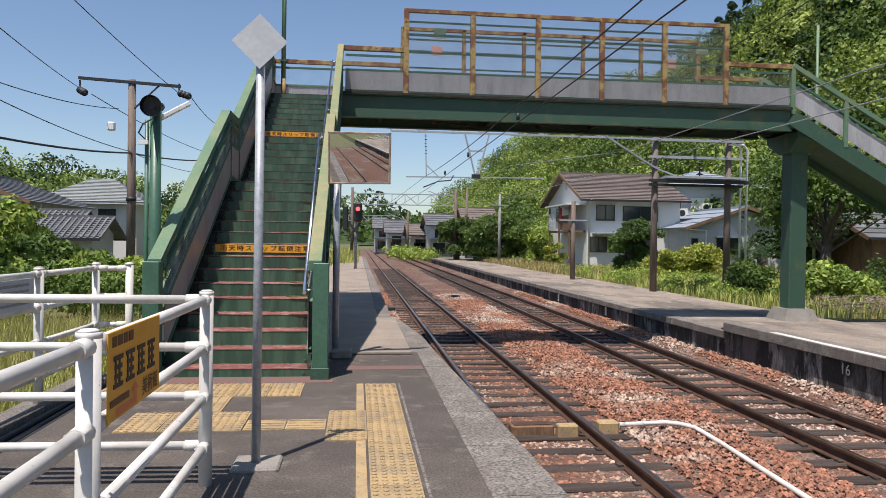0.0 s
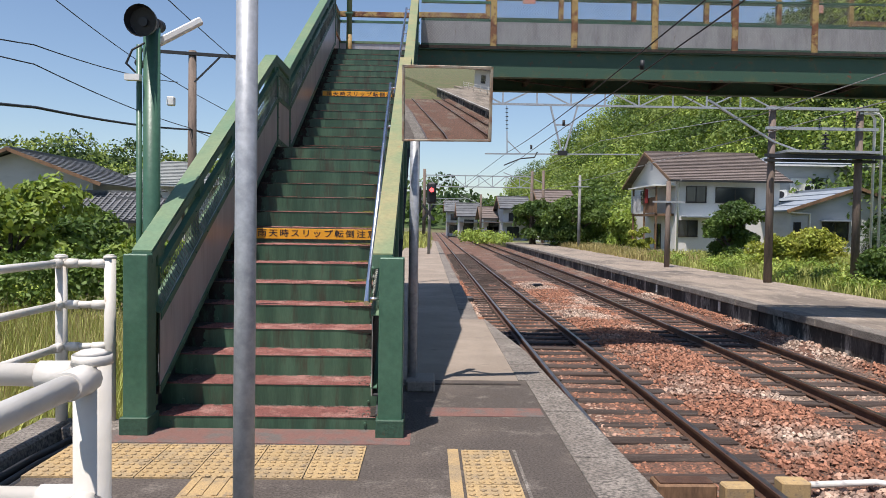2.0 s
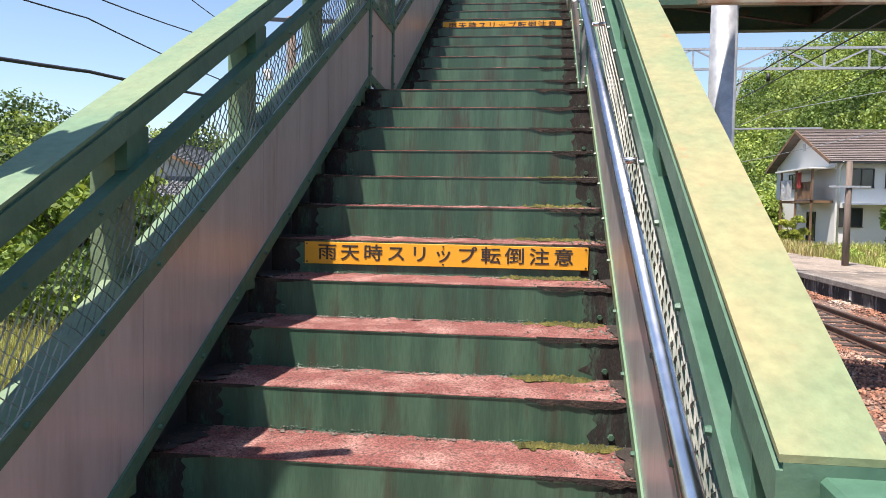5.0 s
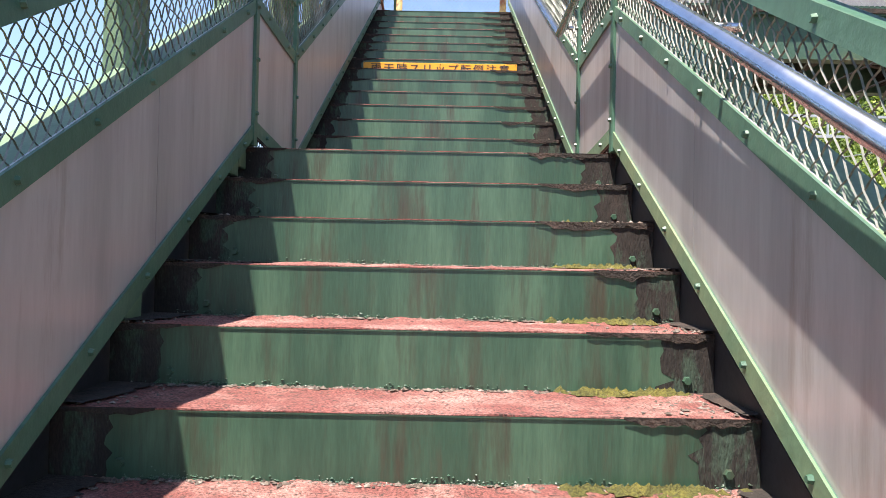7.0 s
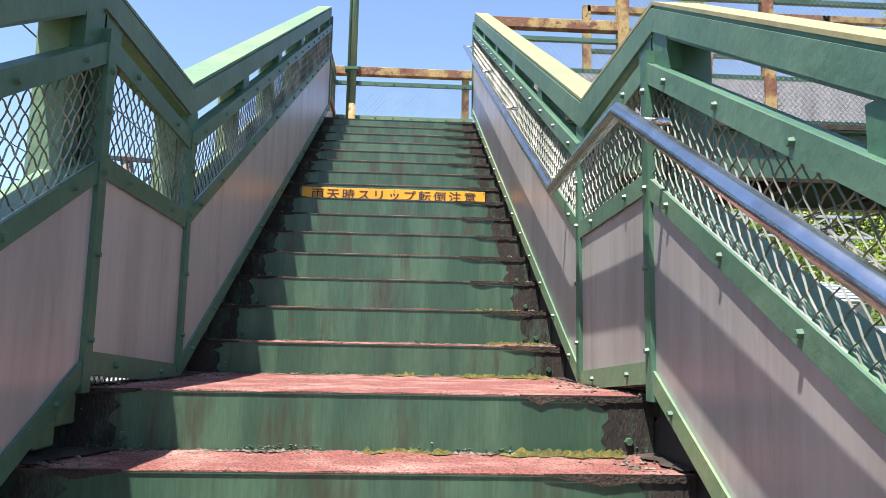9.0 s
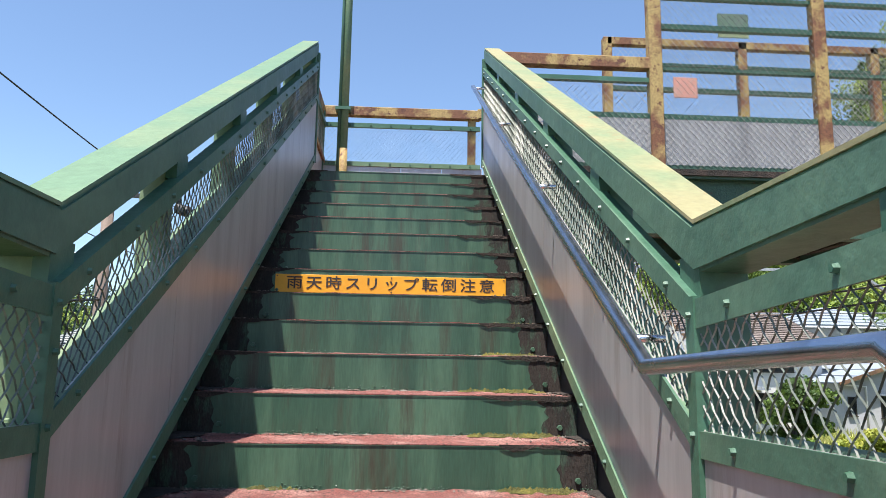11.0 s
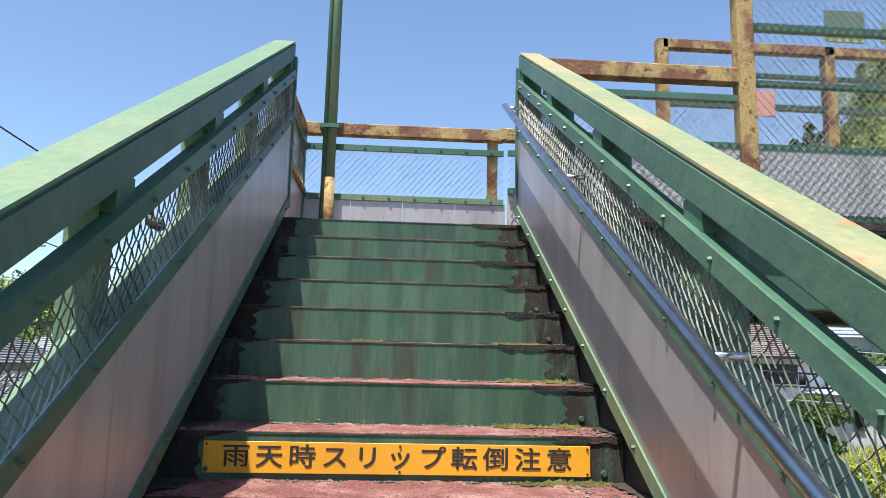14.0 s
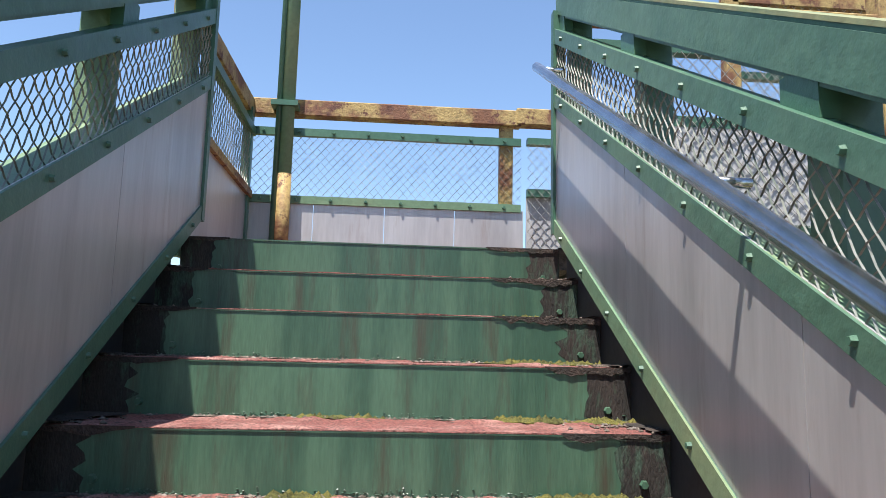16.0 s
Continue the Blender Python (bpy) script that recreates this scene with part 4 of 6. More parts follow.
for y0, y1 in ((YN - 0.05, YN + 0.06), (YF - 0.06, YF + 0.05)):
    xa = 0.76 if y0 < 17 else -0.84
    web = part("girder", box(xa, X_END, (y0 + y1) / 2 - 0.006, (y0 + y1) / 2 + 0.006, 3.945, 4.388), M_GREENRUST, bridge)
    part("top_flange", box(xa, X_END, y0 - 0.02, y1 + 0.02, 4.388, 4.41), M_GREENRUST, web)
    part("bottom_flange", box(xa, X_END, y0 - 0.02, y1 + 0.02, 3.925, 3.945), M_GREENRUST, web)
part("deck", box(0.70, X_END, YN, YF, 4.30, 4.386), M_ASPHALT, bridge)
# underside, cross beams and braces coloured black to carry the shade under the deck
part("deck_underside", box(0.76, X_END, YN + 0.02, YF - 0.02, 4.285, 4.298), M_CABLE, bridge, "underside of the deck, black for the shade there")
part("deck_edge", box(0.78, X_END, YN - 0.09, YN - 0.03, 4.41, 4.46), M_DIRT_SHADE, bridge)
for i in range(8):
    x = 1.6 + i * 1.25
    part("cross_beam", box(x - 0.04, x + 0.04, YN, YF, 4.02, 4.285), M_DIRT_SHADE, bridge)
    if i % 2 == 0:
        part("brace", bar((x, YN + 0.05, 3.99), (x + 2.4, YF - 0.05, 3.99), 0.06, 0.02), M_DIRT_SHADE, bridge)

POSTS = [2.12 + 1.434 * i for i in range(6)]
for y, side in ((YN, -1), (YF, 1)):
    top = 6.27
    for i, x in enumerate(POSTS):
        if side < 0:
            part("screen_post", box(x - 0.055, x + 0.055, y - 0.05, y + 0.04, 4.44, top, 0.004), M_RUST, bridge)
        else:
            part("screen_post", box(x - 0.045, x + 0.045, y - 0.04, y + 0.05, 4.44, top, 0.004), M_RUST, bridge)
    xa = 0.79
    edges = [xa] + POSTS + [X_END]
    part("top_rail", box(POSTS[0], POSTS[-1], y - 0.04, y + 0.04, top - 0.08, top, 0.004), M_RUST, bridge)
    for x0, x1 in ((xa - 0.02, POSTS[0]), (POSTS[-1], X_END)):
        part("low_rail", box(x0, x1, y - 0.045, y + 0.045, 5.33, 5.43, 0.005), M_RUST, bridge)
    for n, (x0, x1) in enumerate(zip(edges, edges[1:])):
        high = 0 < n < len(edges) - 2
        x0, x1 = x0 + 0.05, x1 - 0.05
        part("sheet", box(x0, x1, y + side * 0.02 - 0.003, y + side * 0.02 + 0.003, 4.5, 4.90), M_SHEET, bridge)
        part("rail_bar", box(x0, x1, y - 0.025, y + 0.025, 4.475, 4.51), M_GREENRUST, bridge)
        part("rail_bar", box(x0, x1, y - 0.025, y + 0.025, 4.90, 4.945), M_GREEN, bridge)
        if high:
            part("rail_bar", box(x0, x1, y - 0.025, y + 0.025, 5.33, 5.36), M_GREEN, bridge)
            part("rail_bar", box(x0, x1, y - 0.025, y + 0.025, 5.70, 5.745), M_GREEN, bridge)
            part("rail_bar", box(x0, x1, y - 0.025, y + 0.025, 5.98, 6.01), M_GREEN, bridge)
        else:
            part("rail_bar", box(x0, x1, y - 0.025, y + 0.025, 5.215, 5.255), M_GREEN, bridge)
        hgt = (6.2 if high else 5.22) - 4.5
        chain_link((x0, y - side * -0.03 if side < 0 else y - 0.03, 4.5), (1, 0, 0), x1 - x0, hgt, cell=0.055, depth=(0, 1, 0), parent=bridge, wire=0.0024, material=M_WIREPALE)

# back fence of the top landing
bf = thing("landing_fence", "rusty yellow fence with mesh and steel sheet at the stair head", "fence")
part("top_rail", box(-0.84, 0.80, YF - 0.04, YF + 0.04, 5.32, 5.415, 0.005), M_RUST, bf)
part("green_strip", box(-0.80, 0.80, YF - 0.03, YF + 0.0, 5.20, 5.245), M_GREEN, bf)
part("green_strip", box(-0.80, 0.80, YF - 0.035, YF + 0.0, 4.80, 4.845), M_GREENTOP, bf)
part("post", box(0.675, 0.755, YF - 0.012, YF + 0.04, 4.40, 5.33, 0.004), M_RUST, bf)
for i in range(4):
    part("sheet_panel", box(-0.80 + i * 0.405, -0.80 + i * 0.405 + 0.402, YF - 0.02, YF - 0.016, 4.36, 4.81), M_STEEL, bf)
chain_link((-0.80, YF - 0.022, 4.83), (1, 0, 0), 1.6, 0.38, depth=(0, 1, 0), parent=bf)
bolts("bolts", [(-0.7 + 0.2 * i, YF - 0.035, z) for i in range(8) for z in (5.222, 4.822)], (0, -1, 0), bf)
# the short side of the landing
part("top_rail", bar((-0.8, 16.40, 5.31), (-0.8, YF - 0.04, 5.355), 0.08, 0.09), M_RUST, bf)
part("green_strip", box(-0.78, -0.74, 16.39, YF - 0.04, 5.18, 5.225), M_GREEN, bf)
part("green_strip", box(-0.78, -0.74, 16.39, YF - 0.04, 4.82, 4.86), M_RUST, bf)
part("post", box(-0.80, -0.75, 17.68, 17.74, 4.39, 5.33), M_GREEN, bf)
part("post", box(-0.80, -0.75, 16.39, 16.44, 4.30, 5.30), M_GREEN, bf)
part("sheet_panel", box(-0.765, -0.761, 16.39, 17.74, 4.30, 4.83), M_STEEL, bf)
chain_link((-0.755, 16.40, 4.85), (0, 1, 0), 1.32, 0.34, depth=(1, 0, 0), parent=bf)

# boards hung on the far screen
for x0, x1, y0, z0, z1, mt, lab in ((2.71, 2.98, YN + 0.05, 5.68, 5.90, M_PALEGREEN, "faded pale green board on the bridge screen"), (2.79, 3.04, YF - 0.07, 5.62, 5.84, M_PINK, "faded pink board on the bridge screen"), (8.46, 8.71, YF - 0.07, 5.56, 5.78, M_PINK, "faded pink board on the bridge screen"), (8.61, 8.9, YN + 0.05, 5.59, 5.75, M_PALEGREEN, "faded pale green board on the bridge screen")):
    b = part("board", box(x0, x1, y0, y0 + 0.012, z0, z1, 0.003), mt)
    tagged(b, lab, "board", group="screen boards")

# green pole at the stair head
pole = thing("lamp_pole", "slim green painted pole with a rusty foot on the landing", "pole")
part("shaft", tube((-0.558, 17.70, 4.40), (-0.558, 17.70, 9.2), 0.038, 0.036, 14), M_GREENTOP, pole)
part("conduit", tube((-0.608, 17.69, 4.40), (-0.60, 17.69, 9.2), 0.017, 0.017, 8), M_GREEN, pole)
part("rusty_foot", tube((-0.558, 17.70, 4.39), (-0.558, 17.70, 4.95), 0.040, 0.039, 14), M_RUST, pole, "rusted lower end")
part("clamp", box(-0.65, -0.50, 17.65, 17.76, 5.34, 5.37), M_GREEN, pole)

# bridge column and the stair on the far side
col = thing("bridge_column", "tall green steel bridge column on a concrete footing", "column", kind="structure")
part("shaft", box(11.2, 11.62, 16.9, 17.3, -0.3, 4.0, 0.02), M_GREENRUST, col)
part("head", prism([(16.5, 3.95), (17.8, 3.95), (17.8, 3.8), (17.3, 3.5), (16.9, 3.5), (16.5, 3.8)], 11.1, 11.75), M_GREENRUST, col)
bm = bmesh.new()
add_box(bm, 10.95, 11.87, 16.65, 17.55, -0.5, -0.14)
for v in bm.verts:
    if v.co.z > -0.3:
        v.co.x += 0.14 if v.co.x < 11.4 else -0.14
        v.co.y += 0.14 if v.co.y < 17.1 else -0.14
part("footing", bm, M_CONC, col)

far_stair = thing("far_stair", "green steel stair flight down to the far platform", "stairs", kind="structure")
for y in (16.42, 17.8):
    part("stringer", bar((10.86, y, 4.25), (17.5, y, 0.55), 0.06, 0.34), M_GREENRUST, far_stair)
    part("top_rail", bar((10.9, y, 5.42), (17.6, y, 1.70), 0.09, 0.10), M_GREENTOP, far_stair)
    part("sheet", bar((10.9, y + 0.02, 4.78), (17.6, y + 0.02, 1.05), 0.008, 0.42), M_SHEET, far_stair)
    part("mid_rail", bar((10.9, y, 5.08), (17.6, y, 1.36), 0.05, 0.05), M_GREEN, far_stair)
    for i in range(6):
        x = 10.9 + i * 1.3
        z = 5.42 - (x - 10.9) * 3.72 / 6.7
        part("post", box(x - 0.05, x + 0.05, y - 0.04, y + 0.04, z - 1.1, z, 0.004), M_GREENTOP, far_stair)
part("soffit", bar((10.9, 17.11, 4.2), (17.4, 17.11, 0.58), 1.3, 0.02), M_GREENRUST, far_stair)
for i in range(24):
    x = 10.95 + i * 0.265
    part("tread", box(x, x + 0.28, 16.46, 17.76, 4.36 - i * 0.146 - 0.05, 4.36 - i * 0.146), M_DIRT_SHADE, far_stair)

# ---- traffic mirror and its post ----
mir = thing("platform_mirror", "rectangular platform mirror in a rusty pale frame", "mirror")
ym = 8.95
ctr = Vector((1.155, ym, 2.245))
mm = Matrix.Translation(ctr) @ Matrix.Rotation(radians(8.3), 4, "Z") @ Matrix.Rotation(radians(9.2), 4, "X") @ Matrix.Rotation(radians(-1.5), 4, "Y")
W, H = 0.352, 0.288
bm = bmesh.new()
nx, nz, bend = 20, 14, 4.5
grid = [[bm.verts.new((-W + 0.02 + (2 * W - 0.04) * i / nx, 0.0, -H + 0.02 + (2 * H - 0.04) * j / nz)) for i in range(nx + 1)] for j in range(nz + 1)]
for row in grid:
    for v in row:
        v.co.y = -0.018 + (v.co.x ** 2 + v.co.z ** 2) / (2 * bend)
for j in range(nz):
    for i in range(nx):
        f = bm.faces.new((grid[j][i], grid[j][i + 1], grid[j + 1][i + 1], grid[j + 1][i]))
        f.smooth = True
o = part("glass", bm, M_MIRROR, mir, "slightly convex mirror glass")
o.matrix_local = mm
for x0, x1, z0, z1 in ((-W, W, H - 0.022, H), (-W, W, -H, -H + 0.016), (-W, -W + 0.016, -H, H), (W - 0.022, W, -H, H)):
    o = part("frame", box(x0, x1, -0.014, 0.03, z0, z1, 0.003), M_MFRAME, mir)
    o.matrix_local = mm
o = part("back_plate", box(-W + 0.01, W - 0.01, 0.002, 0.026, -H + 0.01, H - 0.01), M_GALV, mir)
o.matrix_local = mm
mp = thing("mirror_post", "grey galvanised steel post with a square foot plate", "post")
part("shaft", tube((0.905, 9.1, 0.0), (0.905, 9.1, 2.5), 0.038, 0.038, 14), M_GALV, mp)
part("cap", tube((0.905, 9.1, 2.5), (0.905, 9.1, 2.54), 0.04, 0.02, 14), M_GALV, mp)
part("foot", box(0.865, 1.09, 8.93, 9.25, 0.0, 0.09, 0.012), M_CONC, mp)
part("arm", bar((0.905, 9.1, 2.3), (1.1, 9.0, 2.25), 0.03, 0.04), M_GALV, mp)

# ---- diamond sign ----
ds = thing("diamond_sign", "blank pale grey diamond sign board on a thin galvanised pole", "sign")
part("pole", tube((0.565, 5.04, 0.0), (0.568, 5.04, 2.41), 0.0265, 0.0265, 14), M_GALV, ds)
o = part("board", box(-0.113, 0.113, -0.002, 0.002, -0.113, 0.113), M_PAPER, ds)
o.matrix_local = Matrix.Translation((0.566, 5.005, 2.475)) @ Matrix.Rotation(radians(45), 4, "Y")
part("bracket", box(0.548, 0.608, 5.007, 5.02, 2.40, 2.43), M_GALV, ds)
bm = bmesh.new()
add_box(bm, 0.435, 0.71, 4.9, 5.18, -0.05, 0.022, 0.012)
part("footing", bm, M_CONC, ds)

# ---- white pipe fences ----
def fence(name, posts, levels, label, tall=1.07, r=0.036, rr=0.024, shared=False):
    f = thing(name, label, "fence", group="white pipe fences")
    for x, y in posts[1:] if shared else posts:
        part("post", tube((x, y, -0.1), (x, y, tall - 0.01), r, r, 14), M_WHITE, f)
        bm = bmesh.new()
        add_tube(bm, (x, y, tall - 0.02), (x, y, tall), r * 1.12, r * 1.06, 14)
        add_tube(bm, (x, y, tall), (x, y, tall + 0.008), r * 1.06, r * 0.6, 14)
        part("cap", bm, M_WHITE, f)
    for (xa, ya), (xb, yb) in zip(posts, posts[1:]):
        d = Vector((xb - xa, yb - ya, 0)).normalized()
        for z in levels:
            a, b = Vector((xa, ya, z)) + d * r * 0.6, Vector((xb, yb, z)) - d * r * 0.6
            part("rail", tube(a + d * 0.05, b - d * 0.05, rr, rr, 12), M_WHITE, f)
            for p, s in ((a, 1), (b, -1)):
                joint = part("socket", tube(p, p + d * s * 0.085, rr * 1.3, rr * 1.22, 12), M_WHITE, f)
                side = Vector((d.y, -d.x, 0))
                c = p + d * s * 0.062 + side * rr * 1.2
                part("bolt", tube(c, c + side * 0.009, 0.011, 0.009, 6), M_GALV, joint)
    return f


LEV = (1.0, 0.745, 0.48, 0.215)
fence("pipe_fence", [(0.342, 4.70), (0.34, 2.95), (0.34, 1.15)], LEV, "white painted pipe fence with rust specks along the platform", 1.045)
fence("pipe_fence", [(0.342, 4.70), (-1.5, 4.76), (-3.4, 4.82)], LEV, "white painted pipe fence across the platform end", 1.045, shared=True)
fence("pipe_fence", [(-1.02, 7.98), (-1.315, 7.95), (-1.33, 6.72), (-1.36, 4.95)], (1.03, 0.765, 0.495, 0.225), "white painted pipe fence beside the grass bank", 1.08)

# yellow board on the fence: words of a name shown as bars
yb = thing("direction_board", "yellow direction board with dark lettering, wired to the white fence", "sign")
m0 = Matrix.Translation((0.372, 3.32, 0.885)) @ Matrix.Rotation(radians(90), 4, "Z")
o = part("plate", box(-0.30, 0.30, -0.003, 0.003, -0.145, 0.145, 0.002), M_SIGNY, yb)
o.matrix_local = m0
def on_board(name, bm, material, label=""):
    ob = part(name, bm, material, yb, label)
    ob.matrix_local = m0
    return ob


# four large characters and four small ones, each a bundle of strokes
for i in range(4):
    x = -0.205 + i * 0.128
    for dz in (0.056, 0.026, -0.004, -0.034):
        w = 0.094 if dz in (0.056, -0.034) else 0.074
        on_board("stroke_bar", box(x - w / 2, x + w / 2, -0.0055, -0.003, dz - 0.0075, dz + 0.0075), M_BLACK)
    for dx in (-0.026, 0.012):
        on_board("stroke_bar", box(x + dx - 0.008, x + dx + 0.008, -0.005, -0.003, -0.034, 0.056), M_BLACK)
for i in range(4):
    on_board("character_bar", box(-0.265 + i * 0.058, -0.222 + i * 0.058, -0.0055, -0.003, 0.094, 0.128), M_BROWNINK)
text_mesh("美術館", 0.07, M_BROWNINK, "lettering", yb, m0 @ pose(0.165, -0.0045, -0.10, 90, 0, 0), width=0.2)
bm = bmesh.new()
vs = [bm.verts.new((x, -0.0045, z)) for x, z in ((-0.23, -0.135), (0.0, -0.135), (0.0, -0.085), (0.025, -0.085), (-0.02, -0.055), (-0.065, -0.085), (-0.04, -0.085), (-0.04, -0.108), (-0.23, -0.108))]
bm.faces.new(vs)
on_board("arrow", bm, M_SIGNOR, "bent orange arrow")
on_board("text_bar", box(-0.285, -0.09, -0.0055, -0.003, -0.096, -0.074), M_BROWNINK)

# ---- loudspeaker pole with strip lamp ----
sp = thing("speaker_pole", "dark green pole with a horn loudspeaker and a white strip lamp", "pole")
part("shaft", tube((-0.875, 8.30, -0.6), (-0.875, 8.30, 2.62), 0.06, 0.055, 14), M_GREEN, sp)
part("conduit", tube((-0.96, 8.30, -0.6), (-0.96, 8.30, 2.5), 0.02, 0.02, 8), M_GREEN, sp)
bm = bmesh.new()
add_tube(bm, (-0.86, 8.05, 2.60), (-0.86, 8.12, 2.61), 0.104, 0.09, 20, False)
add_tube(bm, (-0.86, 8.12, 2.61), (-0.86, 8.30, 2.64), 0.09, 0.035, 20)
add_tube(bm, (-0.86, 8.10, 2.605), (-0.86, 8.2, 2.61), 0.03, 0.025, 12)
part("horn", bm, M_DARK, sp)
part("driver", tube((-0.86, 8.30, 2.64), (-0.86, 8.40, 2.65), 0.045, 0.045, 12), M_DARK, sp)
part("lamp_arm", bar((-0.86, 8.30, 2.50), (-0.80, 8.33, 2.54), 0.03, 0.03), M_GALV, sp)
part("strip_lamp", bar((-0.86, 8.32, 2.51), (-0.57, 8.40, 2.70), 0.06, 0.05, bevel=0.01), M_PLASTIC, sp, "white strip lamp, off")
part("junction_box", box(-1.03, -0.93, 8.22, 8.27, 2.25, 2.29), M_PLASTIC, sp)
bm = path_tube([(-0.96, 8.24, 2.3), (-1.02, 8.23, 2.36), (-0.98, 8.23, 2.45), (-0.9, 8.24, 2.50)], 0.007, 6)
part("cable", bm, M_CABLE, sp)
# ---- vegetation helpers ----
def leaf_cloud(rng, centres, radii, counts, size, squash=0.8):
    """Many small leaf quads spread over the shells of the given ellipsoids."""
    V, F, base = [], [], 0
    for c, r, n in zip(centres, radii, counts):
        d = rng.normal(size=(n, 3))
        d /= np.linalg.norm(d, axis=1)[:, None]
        d[:, 2] = np.where(d[:, 2] < -0.35, -d[:, 2], d[:, 2])
        rad = 0.62 + 0.42 * rng.random((n, 1)) ** 0.6
        lump = 1 + 0.22 * np.sin(d[:, :1] * 5 + c[0]) * np.cos(d[:, 1:2] * 6 + c[1])
        p = d * rad * lump * np.array([r, r, r * squash]) + np.array(c)
        a = rng.normal(size=(n, 3))
        a /= np.linalg.norm(a, axis=1)[:, None]
        nrm = d + 0.9 * a
        u = np.cross(nrm, rng.normal(size=(n, 3)))
        u /= np.linalg.norm(u, axis=1)[:, None] + 1e-9
        v = np.cross(nrm, u)
        v /= np.linalg.norm(v, axis=1)[:, None] + 1e-9
        s = size * (0.6 + 0.8 * rng.random((n, 1)))
        q = np.stack([p - u * s * 0.5, p + v * s * 0.32, p + u * s * 0.6, p - v * s * 0.32], axis=1)
        V.append(q.reshape(-1, 3))
        F.append(np.arange(4 * n).reshape(n, 4) + base)
        base += 4 * n
    return np.concatenate(V), np.concatenate(F)


def cloud_object(name, VF, material, parent=None):
    me = bpy.data.meshes.new(name)
    me.from_pydata(VF[0].tolist(), [], VF[1].tolist())
    me.materials.append(material)
    ob = new(name, me)
    ob.parent = parent
    return ob


def tree(at, height, spread_r, seed, material, label, leaf=0.16, clumps_n=16, per=420, trunk=0.16, low=0.35, category="tree"):
    rng = np.random.default_rng(seed)
    t = thing("tree" if category == "tree" else "shrub", label, category, at=at)
    bm = bmesh.new()
    top = Vector((rng.uniform(-0.2, 0.2), rng.uniform(-0.2, 0.2), height * 0.75))
    add_tube(bm, (0, 0, -0.3), top * 0.5, trunk, trunk * 0.7, 9)
    add_tube(bm, top * 0.5, top, trunk * 0.7, trunk * 0.25, 8)
    cs, rs, ns = [], [], []
    for i in range(clumps_n):
        a = rng.uniform(0, 6.28)
        h = height * (low + (0.93 - low) * rng.random())
        fall = 1 - abs((h / height - 0.55)) * 0.9
        r = spread_r * (0.35 + 0.6 * rng.random()) * fall
        c = (r * math.cos(a), r * math.sin(a), h)
        cs.append(c)
        rs.append(spread_r * rng.uniform(0.28, 0.46))
        ns.append(per)
        start = top * min(0.95, max(0.2, h / height * 0.7))
        add_tube(bm, start, c, trunk * 0.3, trunk * 0.07, 6)
    part("trunk", bm, M_BARK, t)
    cloud_object("crown", leaf_cloud(rng, cs, rs, ns, leaf), material, t)
    return t


def blades(name, rng, n, area, height, material, label, width=0.012, lean=0.4, zfn=None):
    x = rng.uniform(area[0], area[1], n)
    y = rng.uniform(area[2], area[3], n)
    z = np.array([zfn(a, b) for a, b in zip(x, y)]) - 0.03
    h = height * (0.45 + 0.8 * rng.random(n))
    a = rng.uniform(0, 6.28, n)
    dx, dy = np.cos(a), np.sin(a)
    l = lean * h * rng.random(n)
    b = rng.uniform(0, 6.28, n)
    p0 = np.stack([x - dy * width, y + dx * width, z], 1)
    p1 = np.stack([x + dy * width, y - dx * width, z], 1)
    m0 = np.stack([x + dx * l * 0.35 + dy * width * 0.7, y + dy * l * 0.35 - dx * width * 0.7, z + h * 0.6], 1)
    m1 = np.stack([x + dx * l * 0.35 - dy * width * 0.7, y + dy * l * 0.35 + dx * width * 0.7, z + h * 0.6], 1)
    tip = np.stack([x + dx * l, y + dy * l, z + h], 1)
    V = np.stack([p0, p1, m0, m1, tip], 1).reshape(-1, 3)
    k = np.arange(n)[:, None] * 5
    faces = (k + np.array([0, 1, 2, 3])).tolist() + (k + np.array([3, 2, 4])).tolist()
    me = bpy.data.meshes.new(name)
    me.from_pydata(V.tolist(), [], faces)
    me.materials.append(material)
    ob = new(name, me)
    return tagged(ob, label, "grass", kind="stuff")


